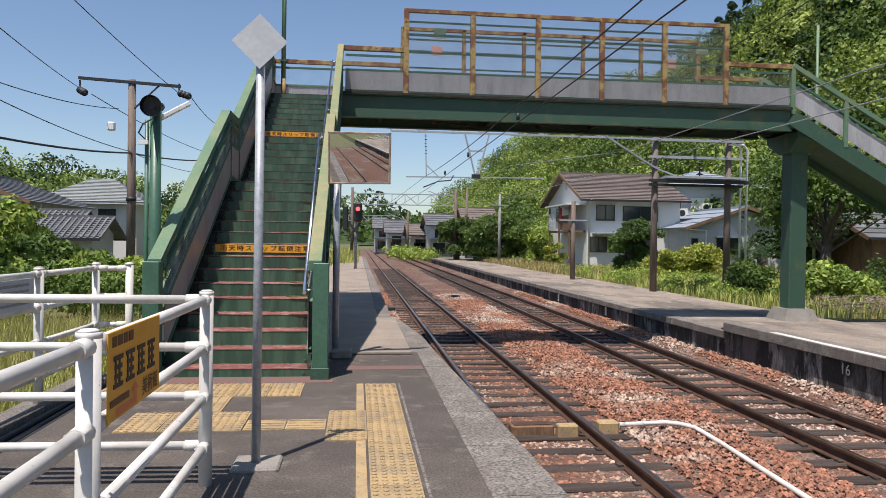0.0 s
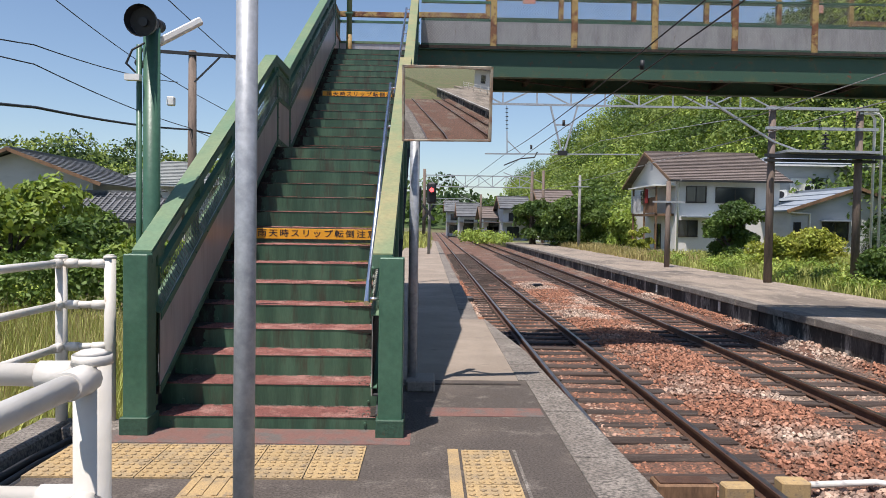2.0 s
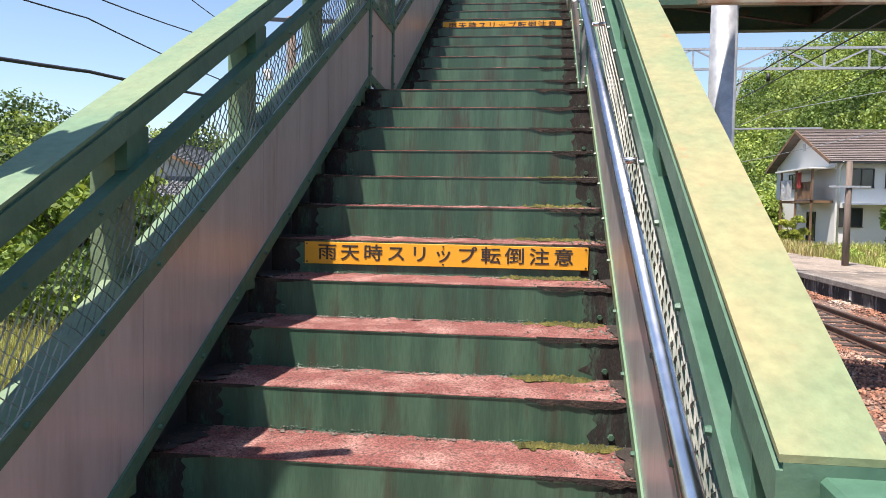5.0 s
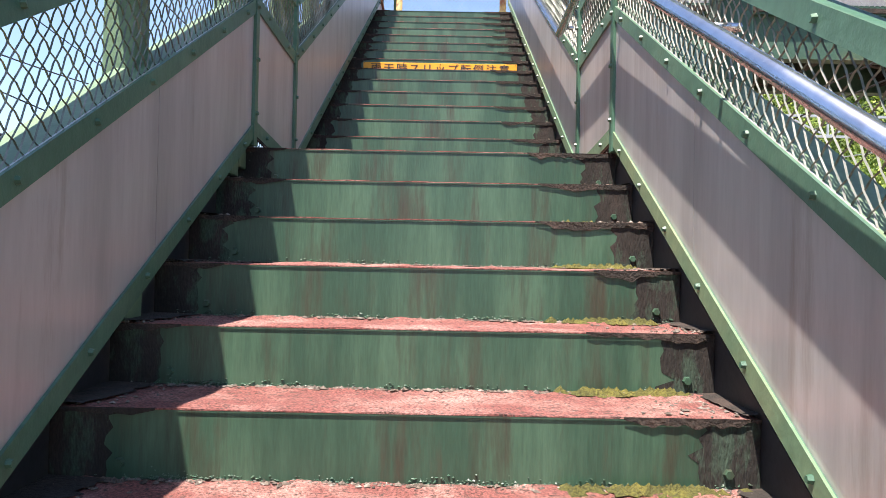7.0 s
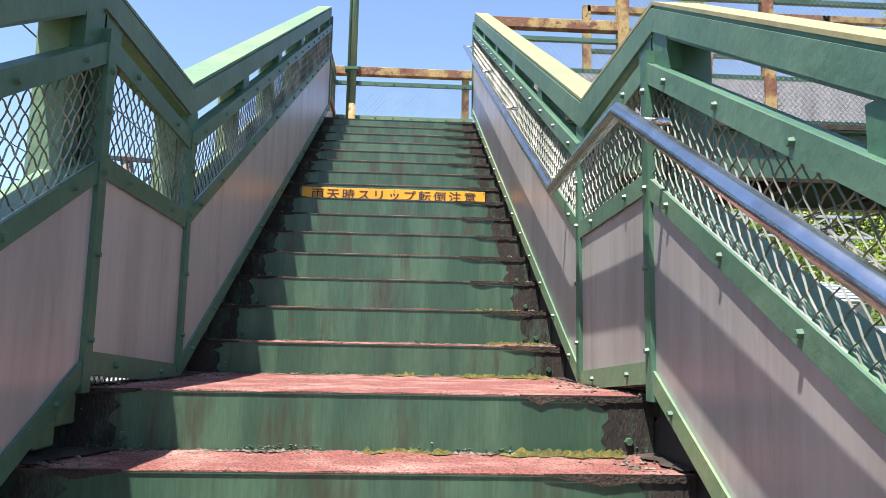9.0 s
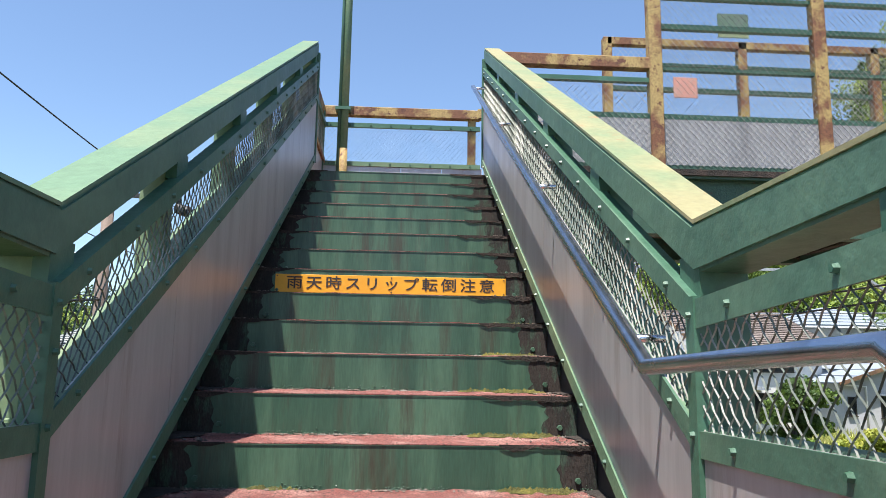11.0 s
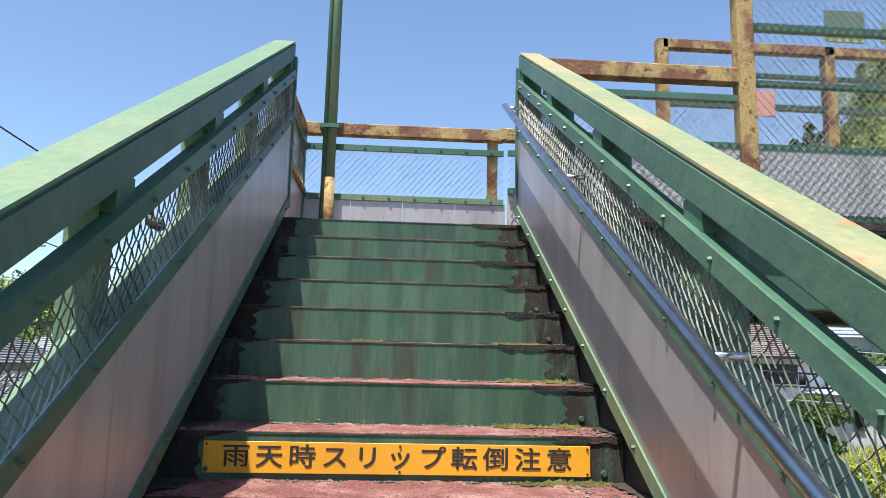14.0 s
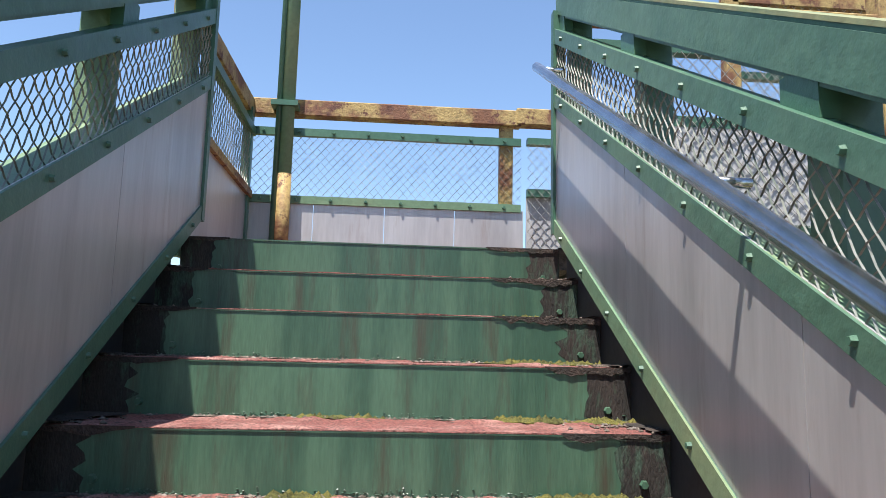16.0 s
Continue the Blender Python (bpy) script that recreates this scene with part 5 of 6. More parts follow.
# ---- wooded hills ----
def hill(name, ridge, material, label, inner=0.5, crown=4.2, leaf=0.9, seed=1, rows=9, per=150, mats=None, centre=(1.1, 0.6)):
    """Terrain and tree crowns under a ridge given as (bearing, distance, height)."""
    rng = np.random.default_rng(seed)
    ph = [r[0] for r in ridge]

    def at(p):
        R = float(np.interp(p, ph, [r[1] for r in ridge]))
        z = float(np.interp(p, ph, [r[2] for r in ridge]))
        return R, z

    def point(p, s):
        R, z = at(p)
        r = R * (inner + (1 - inner) * s)
        h = -1.0 + (z - crown * 0.95 + 1.0) * (s ** 1.15 if s <= 1 else max(0.0, 1 - (s - 1) * 2))
        a = radians(p)
        return centre[0] + r * math.sin(a), centre[1] + r * math.cos(a), h
    na = 60
    ss = spread(0, 1.0, 14) + [1.15, 1.4]
    verts, faces = [], []
    for j, s in enumerate(ss):
        for i in range(na + 1):
            verts.append(point(ph[0] + (ph[-1] - ph[0]) * i / na, s))
    w = na + 1
    for j in range(len(ss) - 1):
        for i in range(na):
            faces.append((j * w + i, j * w + i + 1, (j + 1) * w + i + 1, (j + 1) * w + i))
    raw(name, verts, faces, M_HILLSIDE)
    tagged(bpy.data.objects[name], label + " slope", "hillside", kind="structure")
    groups = {}
    for row in range(rows):
        s = (row + 0.6) / rows
        p = ph[0]
        while p < ph[-1]:
            R, z = at(p)
            r = R * (inner + (1 - inner) * s)
            step = math.degrees(crown * 1.15 / r)
            q = p + rng.uniform(-0.3, 0.3) * step
            x, y, h = point(q, s + rng.uniform(-0.4, 0.4) / rows)
            cr = crown * rng.uniform(0.5, 1.3)
            k = int(rng.random() * len(mats)) if rng.random() < 0.85 else 0
            groups.setdefault(k, []).append(((x, y, h + cr * 0.35), cr))
            p += step
    for k, items in groups.items():
        cs = [c for c, r in items]
        rs = [r for c, r in items]
        ns = [max(40, int(per * (r / crown) ** 1.5)) for r in rs]
        ob = cloud_object("woodland", leaf_cloud(rng, cs, rs, ns, leaf, 0.95), mats[k])
        tagged(ob, label, "woods", kind="stuff")


hill("hill_east", [(7.2, 200, 14), (9.5, 185, 18), (11.2, 173, 23), (15, 155, 28), (20.5, 138, 31), (24.6, 128, 33.2), (28.1, 120, 36), (30, 116, 40), (34, 108, 48), (42, 95, 56), (60, 85, 56)], None, "steep hill covered with mixed bright green trees", 0.5, 3.2, 0.36, 3, 22, 760, (M_LEAF_C, M_LEAF_A, M_LEAF_C, M_LEAF_B, M_LEAF_B))
hill("hill_west", [(-70, 150, 17), (-45, 180, 20), (-35.5, 205, 25), (-30, 230, 23), (-24.5, 240, 25), (-20, 240, 23.5), (-17.8, 240, 20.5), (-15.5, 240, 18), (-11, 250, 17), (-8, 260, 12)], None, "low wooded hill behind the houses", 0.7, 5.0, 0.9, 5, 9, 190, (M_LEAF_C, M_LEAF_B, M_LEAF_D))
hill("hill_north", [(-8, 420, 18), (-2, 420, 26), (1, 420, 24), (4, 430, 16), (8, 430, 8)], None, "distant wooded ridge at the end of the line", 0.8, 8, 2.6, 6, 5, 70, (M_LEAF_B, M_LEAF_D))
# dark cedars on the upper slope
rngc = np.random.default_rng(31)
cedar = []
for i in range(150):
    p = rngc.uniform(26.5, 44)
    s = rngc.uniform(0.45, 1.0)
    R = np.interp(p, [26, 34, 44], [124, 107, 94]) * (0.5 + 0.5 * s)
    z = np.interp(p, [26, 34, 44], [31, 44, 53]) * s ** 1.15
    for j in range(5):
        cedar.append(((1.1 + R * math.sin(radians(p)), 0.6 + R * math.cos(radians(p)), z - 2 + j * 1.6), 1.9 - j * 0.33))
o = cloud_object("cedars", leaf_cloud(rngc, [c for c, r in cedar], [r for c, r in cedar], [85] * len(cedar), 0.45, 1.0), M_LEAF_D)
tagged(o, "dark pointed cedars on the upper slope", "woods", kind="stuff")

# ---- houses ----
def add_roof_tiles(parent, corners, rows, material, rib=0.5, thick=0.09):
    """A sloped roof plane (eave left, eave right, ridge right, ridge left) in overlapping courses, each a strip."""
    a, b, c, d = [Vector(v) for v in corners]
    n = (b - a).cross(d - a).normalized()
    if n.z < 0:
        n = -n
    for i in range(rows):
        t0, t1 = i / rows, min(1.0, (i + 1.15) / rows)
        p = [a.lerp(d, t0), b.lerp(c, t0), b.lerp(c, t1), a.lerp(d, t1)]
        bm = bmesh.new()
        lo = [bm.verts.new(v) for v in p]
        hi = [bm.verts.new(v + n * (thick if k < 2 else thick * 0.35)) for k, v in enumerate(p)]
        for q in ((0, 1, 2, 3),):
            bm.faces.new([lo[k] for k in q][::-1])
            bm.faces.new([hi[k] for k in q])
        for k in range(4):
            bm.faces.new((lo[k], lo[(k + 1) % 4], hi[(k + 1) % 4], hi[k]))
        part("tile_course", bm, material, parent)


def window(parent, x0, x1, z0, z1, y, axis="y", frame_mat=None, panes=2):
    """A framed window on a wall that faces -y (axis y) or -x (axis x)."""
    fm = frame_mat or M_ALU
    def bx(a0, a1, d0, d1, e0, e1):
        return box(a0, a1, y + d0, y + d1, e0, e1) if axis == "y" else box(y + d0, y + d1, a0, a1, e0, e1)
    g = part("window", bx(x0, x1, -0.02, 0.03, z0, z1), M_GLASS, parent)
    for q in ((x0 - 0.06, x1 + 0.06, -0.06, 0.02, z0 - 0.06, z0), (x0 - 0.06, x1 + 0.06, -0.06, 0.02, z1, z1 + 0.06), (x0 - 0.06, x0, -0.06, 0.02, z0, z1), (x1, x1 + 0.06, -0.06, 0.02, z0, z1)):
        part("window_frame", bx(*q), fm, g)
    for i in range(1, panes):
        xm = x0 + (x1 - x0) * i / panes
        part("window_frame", bx(xm - 0.03, xm + 0.03, -0.045, 0.0, z0, z1), fm, g)
    part("window_sill", bx(x0 - 0.1, x1 + 0.1, -0.12, 0.0, z0 - 0.1, z0 - 0.06), fm, g)


def gable_house(name, label, x0, x1, y0, y1, z0, ze, zr, wall, roof, ridge="x", over=0.5, rows=9):
    h = thing(name, label, "house")
    if ridge == "x":
        ym = (y0 + y1) / 2
        prof = [(y0, z0), (y1, z0), (y1, ze), (ym, zr - 0.12), (y0, ze)]
        part("wall", prism(prof, x0, x1), wall, h)
        k = (zr - ze) / (ym - y0)
        zo = ze - over * k
        add_roof_tiles(h, ((x0 - over, y0 - over, zo), (x1 + over, y0 - over, zo), (x1 + over, ym, zr), (x0 - over, ym, zr)), rows, roof)
        add_roof_tiles(h, ((x1 + over, y1 + over, zo), (x0 - over, y1 + over, zo), (x0 - over, ym, zr), (x1 + over, ym, zr)), rows, roof)
        part("ridge_cap", bar((x0 - over, ym, zr + 0.08), (x1 + over, ym, zr + 0.08), 0.28, 0.16), roof, h)
        for ys, s in ((y0, -1), (y1, 1)):
            part("barge_board", bar((x0 - over - 0.03, ys + s * over, zo), (x0 - over - 0.03, ym, zr), 0.06, 0.2), M_WOOD, h)
            part("gutter", bar((x0 - over, ys + s * (over + 0.06), zo - 0.03), (x1 + over, ys + s * (over + 0.06), zo - 0.03), 0.1, 0.08), M_DARK, h)
    else:
        xm = (x0 + x1) / 2
        hh = prism([(x0, z0), (x1, z0), (x1, ze), (xm, zr - 0.12), (x0, ze)], -y1, -y0)
        bmesh.ops.rotate(hh, verts=hh.verts, matrix=Matrix.Rotation(radians(-90), 3, "Z"))
        part("wall", hh, wall, h)
        k = (zr - ze) / (xm - x0)
        zo = ze - over * k
        add_roof_tiles(h, ((x0 - over, y1 + over, zo), (x0 - over, y0 - over, zo), (xm, y0 - over, zr), (xm, y1 + over, zr)), rows, roof)
        add_roof_tiles(h, ((x1 + over, y0 - over, zo), (x1 + over, y1 + over, zo), (xm, y1 + over, zr), (xm, y0 - over, zr)), rows, roof)
        part("ridge_cap", bar((xm, y0 - over, zr + 0.08), (xm, y1 + over, zr + 0.08), 0.28, 0.16), roof, h)
        for xs, s in ((x0, -1), (x1, 1)):
            part("barge_board", bar((xs + s * over, y0 - over - 0.03, zo), (xm, y0 - over - 0.03, zr), 0.06, 0.2), M_WOOD, h)
    return h


def hip_house(name, label, x0, x1, y0, y1, z0, ze, zr, wall, roof, over=0.6, rows=9):
    h = thing(name, label, "house")
    part("wall", box(x0, x1, y0, y1, z0, ze), wall, h)
    a, b, c, d = (x0 - over, y0 - over, ze - 0.1), (x1 + over, y0 - over, ze - 0.1), (x1 + over, y1 + over, ze - 0.1), (x0 - over, y1 + over, ze - 0.1)
    q = min(x1 - x0, y1 - y0) * 0.5
    r0, r1 = (x0 + q, (y0 + y1) / 2, zr), (x1 - q + 0.01, (y0 + y1) / 2, zr)
    add_roof_tiles(h, (a, b, r1, r0), rows, roof)
    add_roof_tiles(h, (c, d, r0, r1), rows, roof)
    add_roof_tiles(h, (d, a, r0, r0), rows, roof)
    add_roof_tiles(h, (b, c, r1, r1), rows, roof)
    part("fascia", box(x0 - over, x1 + over, y0 - over, y0 - over + 0.05, ze - 0.22, ze - 0.1), M_PLASTIC, h)
    return h


h1 = gable_house("house", "white two-storey house with a brown tiled gable roof", 18.0, 25.2, 53.9, 65.1, -0.8, 4.72, 6.9, M_PLASTER, M_ROOFBR, over=0.6, rows=18)
window(h1, 18.75, 20.05, 3.1, 4.1, 53.9)
window(h1, 20.8, 23.4, 3.1, 4.05, 53.9)
window(h1, 18.3, 19.5, 0.75, 1.75, 53.9)
window(h1, 21.0, 22.8, 0.2, 1.75, 53.9)
window(h1, 61.0, 62.2, 3.2, 4.1, 18.0, "x")
window(h1, 57.0, 58.4, -0.2, 1.5, 18.0, "x")
part("downpipe", path_tube([(18.12, 53.25, 4.5), (18.12, 53.75, 4.2), (18.12, 53.8, -0.6)], 0.05), M_PLASTIC, h1)
part("porch_roof", box(18.4, 21.4, 52.7, 53.9, 2.0, 2.1), M_ROOFBL, h1)
part("gable_vent", box(17.96, 18.0, 59.25, 59.75, 5.6, 6.1), M_PLASTERG, h1)
part("balcony_floor", box(16.7, 18.0, 54.2, 60.0, 2.1, 2.25), M_WOOD, h1)
for yy in (54.2, 57.0, 59.9):
    part("balcony_post", box(16.7, 16.82, yy, yy + 0.1, -0.8, 4.2), M_WOOD, h1)
for i in range(12):
    part("balcony_slat", box(16.68, 16.72, 54.3 + i * 0.22, 54.44 + i * 0.22, 2.3, 3.3), M_WOOD, h1)
part("balcony_rail", box(16.66, 16.74, 54.2, 60.0, 3.3, 3.38), M_WOOD, h1)
part("balcony_roof", box(16.4, 18.0, 54.0, 60.2, 4.15, 4.24), M_PLASTIC, h1)
for nm, y0, y1, z0, z1, mt, lab in (("hanging_laundry", 57.3, 59.6, 2.3, 3.6, M_CLOTH, "white sheets drying on a balcony line"), ("hanging_laundry", 55.6, 56.4, 3.0, 4.0, M_REDCLOTH, "red cloth drying on a balcony line")):
    bm = bmesh.new()
    for i in range(9):
        for j in range(2):
            bm.verts.new((16.58 + 0.04 * math.sin(i * 1.7), y0 + (y1 - y0) * i / 8, (z0, z1)[j]))
    bm.verts.ensure_lookup_table()
    for i in range(8):
        bm.faces.new([bm.verts[k] for k in (2 * i, 2 * i + 2, 2 * i + 3, 2 * i + 1)])
    bmesh.ops.solidify(bm, geom=bm.faces[:], thickness=0.02)
    tagged(part(nm, bm, mt), lab, "laundry")

h2 = hip_house("house", "grey two-storey house with a blue-grey roof", 26.2, 34.6, 58.2, 66.5, -0.8, 6.2, 7.7, M_PLASTERG, M_ROOFBL, 0.6, 6)
window(h2, 26.7, 27.1, 4.1, 4.95, 58.2, panes=1)
window(h2, 29.7, 30.4, 4.0, 5.0, 58.2)
window(h2, 31.8, 33.0, 4.0, 5.0, 58.2)
part("shutter_box", box(28.0, 29.3, 58.08, 58.2, 3.9, 5.1), M_PLASTIC, h2)
annex = gable_house("house_annex", "single-storey grey annex with a sloping blue-grey roof", 24.3, 32.5, 50.4, 57.8, -0.8, 2.6, 3.97, M_PLASTERG, M_ROOFBL, "y", 0.5, 4)
window(annex, 24.55, 24.9, 0.8, 1.7, 50.4, panes=1)
window(annex, 26.4, 28.0, 0.7, 1.75, 50.4)
part("window_hood", box(26.2, 28.2, 49.9, 50.4, 1.85, 1.93), M_ROOFBL, annex)
part("downpipe", path_tube([(23.9, 49.95, 2.4), (25.5, 50.3, 2.3), (25.5, 50.32, -0.5)], 0.05), M_PLASTIC, annex)
for x in (26.6, 28.6):
    ac = thing("air_conditioner", "white outdoor air conditioner unit on the annex roof", "air conditioner", group="outdoor units")
    zb = 2.7 + (min(x, 28.0) - 24.3) * 0.334
    part("casing", box(x, x + 0.8, 57.3, 57.65, zb, zb + 0.72, 0.02), M_PLASTIC, ac)
    part("fan_grille", tube((x + 0.32, 57.3, zb + 0.36), (x + 0.32, 57.28, zb + 0.36), 0.26, 0.24, 16), M_DARK, ac)

shed = gable_house("timber_shed", "old brown timber shed with a tiled roof", 27.5, 35, 36, 42, -0.7, 2.0, 3.3, M_WOOD, M_ROOFGR, "x", 0.6, 6)
window(shed, 29.5, 30.9, 0.3, 1.5, 36)
for i, (x0, x1, y0, y1, ze, zr, wl, rf) in enumerate(((10.2, 13.2, 94, 102, 3.4, 4.8, M_PLASTERG, M_ROOFGR), (8.2, 10.6, 100, 108, 2.2, 3.6, M_PLASTER, M_ROOFBR), (5.6, 8.2, 112, 120, 2.6, 4.4, M_PLASTER, M_ROOFGR), (4.2, 5.9, 132, 140, 3.6, 5.4, M_PLASTERG, M_ROOFGR), (13.6, 17.0, 86, 92, 4.0, 5.3, M_PLASTER, M_ROOFBR))):
    h = gable_house("house", "small tiled house beside the line", x0, x1, y0, y1, -0.9, ze, zr, wl, rf, "x", 0.5, 5)
    window(h, x0 + 0.7, x0 + 2.0, ze - 1.6, ze - 0.7, y0)
    window(h, x0 + 0.5, x0 + 1.9, -0.2, 1.0, y0)
    lean = part("lean_to_roof", box(x0 - 0.4, x1 + 0.4, y0 - 1.6, y0, 1.5, 1.62), rf, h)
    for i in range(5):
        part("railing_post", box(x0 + 0.2 + i * 0.6, x0 + 0.26 + i * 0.6, y0 - 1.5, y0 - 1.44, -0.9, 0.2), M_DARK, h)

hw = hip_house("house", "pale house with a grey hipped roof", -22.8, -16.1, 61, 66, -1.5, 4.05, 5.95, M_PLASTER, M_ROOFLT, 0.8, 16)
window(hw, -18.9, -17.7, 2.2, 3.4, 61, panes=2)
window(hw, -21.4, -20.2, 2.4, 3.4, 61)
ht = gable_house("house", "old plaster house with a dark ribbed tile roof", -15.0, -12.7, 41.3, 44.7, -1.5, 1.45, 2.3, M_PLASTERG, M_ROOFGR, "x", 0.6, 10)
window(ht, -14.0, -13.2, -0.2, 0.6, 41.3)
ht2 = gable_house("house", "low plaster house with a dark ribbed tile roof", -19.5, -15.1, 43.5, 48.5, -1.5, 1.5, 2.75, M_PLASTERG, M_ROOFGR, "x", 0.7, 12)
window(ht2, -17.4, -16.2, -0.2, 0.9, 43.5)
for h, x0, x1, y0, ym, ze, zr, over in ((ht, -15.0, -12.7, 41.3, 43.0, 1.45, 2.3, 0.6), (ht2, -19.5, -15.1, 43.5, 46.0, 1.5, 2.75, 0.7)):
    zo = ze - over * (zr - ze) / (ym - y0)
    n = int((x1 - x0 + 2 * over) / 0.3)
    for i in range(n + 1):
        x = x0 - over + (x1 - x0 + 2 * over) * i / n
        part("roof_rib", bar((x, y0 - over, zo + 0.1), (x, ym, zr + 0.08), 0.1, 0.1), M_ROOFGR, h)
hl = gable_house("house", "old house with a broad grey tiled roof", -27.0, -18.2, 46, 55, -1.5, 3.5, 5.1, M_PLASTERG, M_ROOFGR, "y", 0.8, 15)

# station building and fence that only the mirror shows
st = gable_house("station_building", "long white single-storey station building", 17.5, 24, -26, 6, -0.4, 2.9, 4.4, M_PLASTER, M_ROOFBR, "y", 0.8, 6)
for i in range(7):
    window(st, -23 + i * 3.8, -21.4 + i * 3.8, 0.7, 1.9, 17.5, "x")
fence("pipe_fence", [(12.9, -20 + i * 2.0) for i in range(15)], (0.78, 0.5, 0.2), "white painted pipe fence along the far platform", 0.85)
# ---- poles, wires and signals ----
def wire(name, pts, r, label, category="cable", sag=0.0, material=None, seg=14):
    bm = bmesh.new()
    line = [Vector(pts[0])]
    for a, b in zip(pts, pts[1:]):
        a, b = Vector(a), Vector(b)
        for i in range(1, seg + 1):
            t = i / seg
            p = a.lerp(b, t)
            p.z -= sag * 4 * t * (1 - t)
            line.append(p)
    add_path(bm, line, r, 5)
    o = part(name, bm, material or M_CABLE)
    return tagged(o, label, category)


def insulator(parent, a, b, n=3, r=0.07):
    a, b = Vector(a), Vector(b)
    bm = bmesh.new()
    add_tube(bm, a, b, r * 0.2, r * 0.2, 6)
    for i in range(n):
        p = a.lerp(b, (i + 0.7) / (n + 0.4))
        d = (b - a).normalized() * r * 0.35
        add_tube(bm, p, p + d, r, r * 0.4, 10)
    part("insulator", bm, M_DARK, parent)


up = thing("utility_pole", "brown-grey utility pole with a steel cross arm and insulators", "utility pole")
part("shaft", tube((-6.95, 28.3, -1.0), (-6.95, 28.3, 6.95), 0.17, 0.13, 12), M_POLE, up)
part("cross_arm", bar((-8.75, 28.2, 6.93), (-5.25, 28.2, 6.75), 0.1, 0.1), M_DARK, up)
part("brace", bar((-6.85, 28.2, 5.9), (-6.0, 28.2, 6.75), 0.05, 0.05), M_DARK, up)
for x in (-8.7, -5.3):
    part("hook", bar((x, 28.2, 6.85), (x, 28.2, 6.5), 0.05, 0.05), M_DARK, up)
    insulator(up, (x, 28.1, 6.5), (x + 0.75, 26.6, 6.1), 3, 0.13)
part("band", tube((-6.95, 28.3, 0.2), (-6.95, 28.3, 0.35), 0.175, 0.175, 12), M_SIGNY, up, "worn yellow band")
part("band", tube((-6.95, 28.3, 2.6), (-6.95, 28.3, 2.75), 0.18, 0.18, 12), M_DARK, up)
part("terminal", box(-7.75, -7.5, 28.1, 28.3, 5.1, 5.4, 0.03), M_PLASTIC, up)
# lines from the west
wire("overhead_cable", [(-7.9, 27.0, 6.15), (-7.95, 45, 6.37), (-7.0, 70, 6.0)], 0.015, "thin black overhead cable", sag=0.15)
wire("overhead_cable", [(-4.55, 26.7, 6.1), (-7.0, 45, 7.9), (-5.0, 70, 6.5)], 0.015, "thin black overhead cable", sag=0.15)
wire("overhead_cable", [(-8.6, 28.1, 6.5), (-6.8, 18, 5.93), (-5.6, 8, 5.6)], 0.012, "thin black overhead cable", sag=0.05)
wire("overhead_cable", [(-5.3, 28.1, 6.5), (-5.2, 18, 6.59), (-5.0, 8, 6.7)], 0.012, "thin black overhead cable", sag=0.05)
wire("overhead_cable", [(-5.6, 8, 3.4), (-6.78, 18, 4.7), (-7.33, 28.0, 5.85)], 0.013, "thin black overhead cable", sag=0.12)
wire("overhead_cable", [(-5.6, 8, 3.5), (-6.77, 18, 4.32), (-6.96, 28.0, 4.36), (-7.4, 40, 4.7)], 0.013, "thin black overhead cable", sag=0.1)
wire("overhead_cable", [(-5.6, 8, 2.6), (-6.76, 18, 3.48), (-6.92, 28.0, 4.3), (-6.9, 40, 5.3)], 0.03, "thick spiral-wrapped black telephone cable", sag=0.08)

# transformer stage on two poles
hp2 = thing("transformer_stage", "two weathered poles carrying steel beams and insulators", "utility pole")
for x in (11.97, 14.8):
    part("shaft", tube((x, 26.8, -0.5), (x, 26.8, 5.25), 0.13, 0.11, 12), M_POLE, hp2)
for z in (5.15, 4.52, 3.66, 3.5):
    part("beam", bar((11.7, 26.65, z), (15.3, 26.65, z), 0.1, 0.09), M_GALV if z > 4 else M_DARK, hp2)
part("beam", bar((11.7, 26.4, 3.62), (15.4, 26.4, 3.62), 0.12, 0.12), M_DARK, hp2)
part("stage", box(12.2, 15.2, 26.2, 27.2, 3.72, 3.80), M_GALV, hp2)
part("stay", bar((11.97, 26.7, 4.1), (9.6, 26.0, 5.25), 0.06, 0.06), M_GALV, hp2)
part("stay", bar((11.97, 26.7, 4.1), (13.0, 26.7, 3.75), 0.05, 0.05), M_GALV, hp2)
for x in (13.4, 14.2, 14.6):
    insulator(hp2, (x, 26.6, 4.55), (x, 26.6, 4.95), 3, 0.07)
insulator(hp2, (13.6, 26.6, 3.8), (13.6, 26.6, 4.4), 4, 0.14)
for x in (15.35, 15.6):
    part("riser_pipe", path_tube([(x, 26.9, -0.3), (x, 26.9, 4.9), (x - 0.2, 26.8, 5.05), (x - 0.6, 26.7, 5.05)], 0.04, 8), M_PLASTIC, hp2)

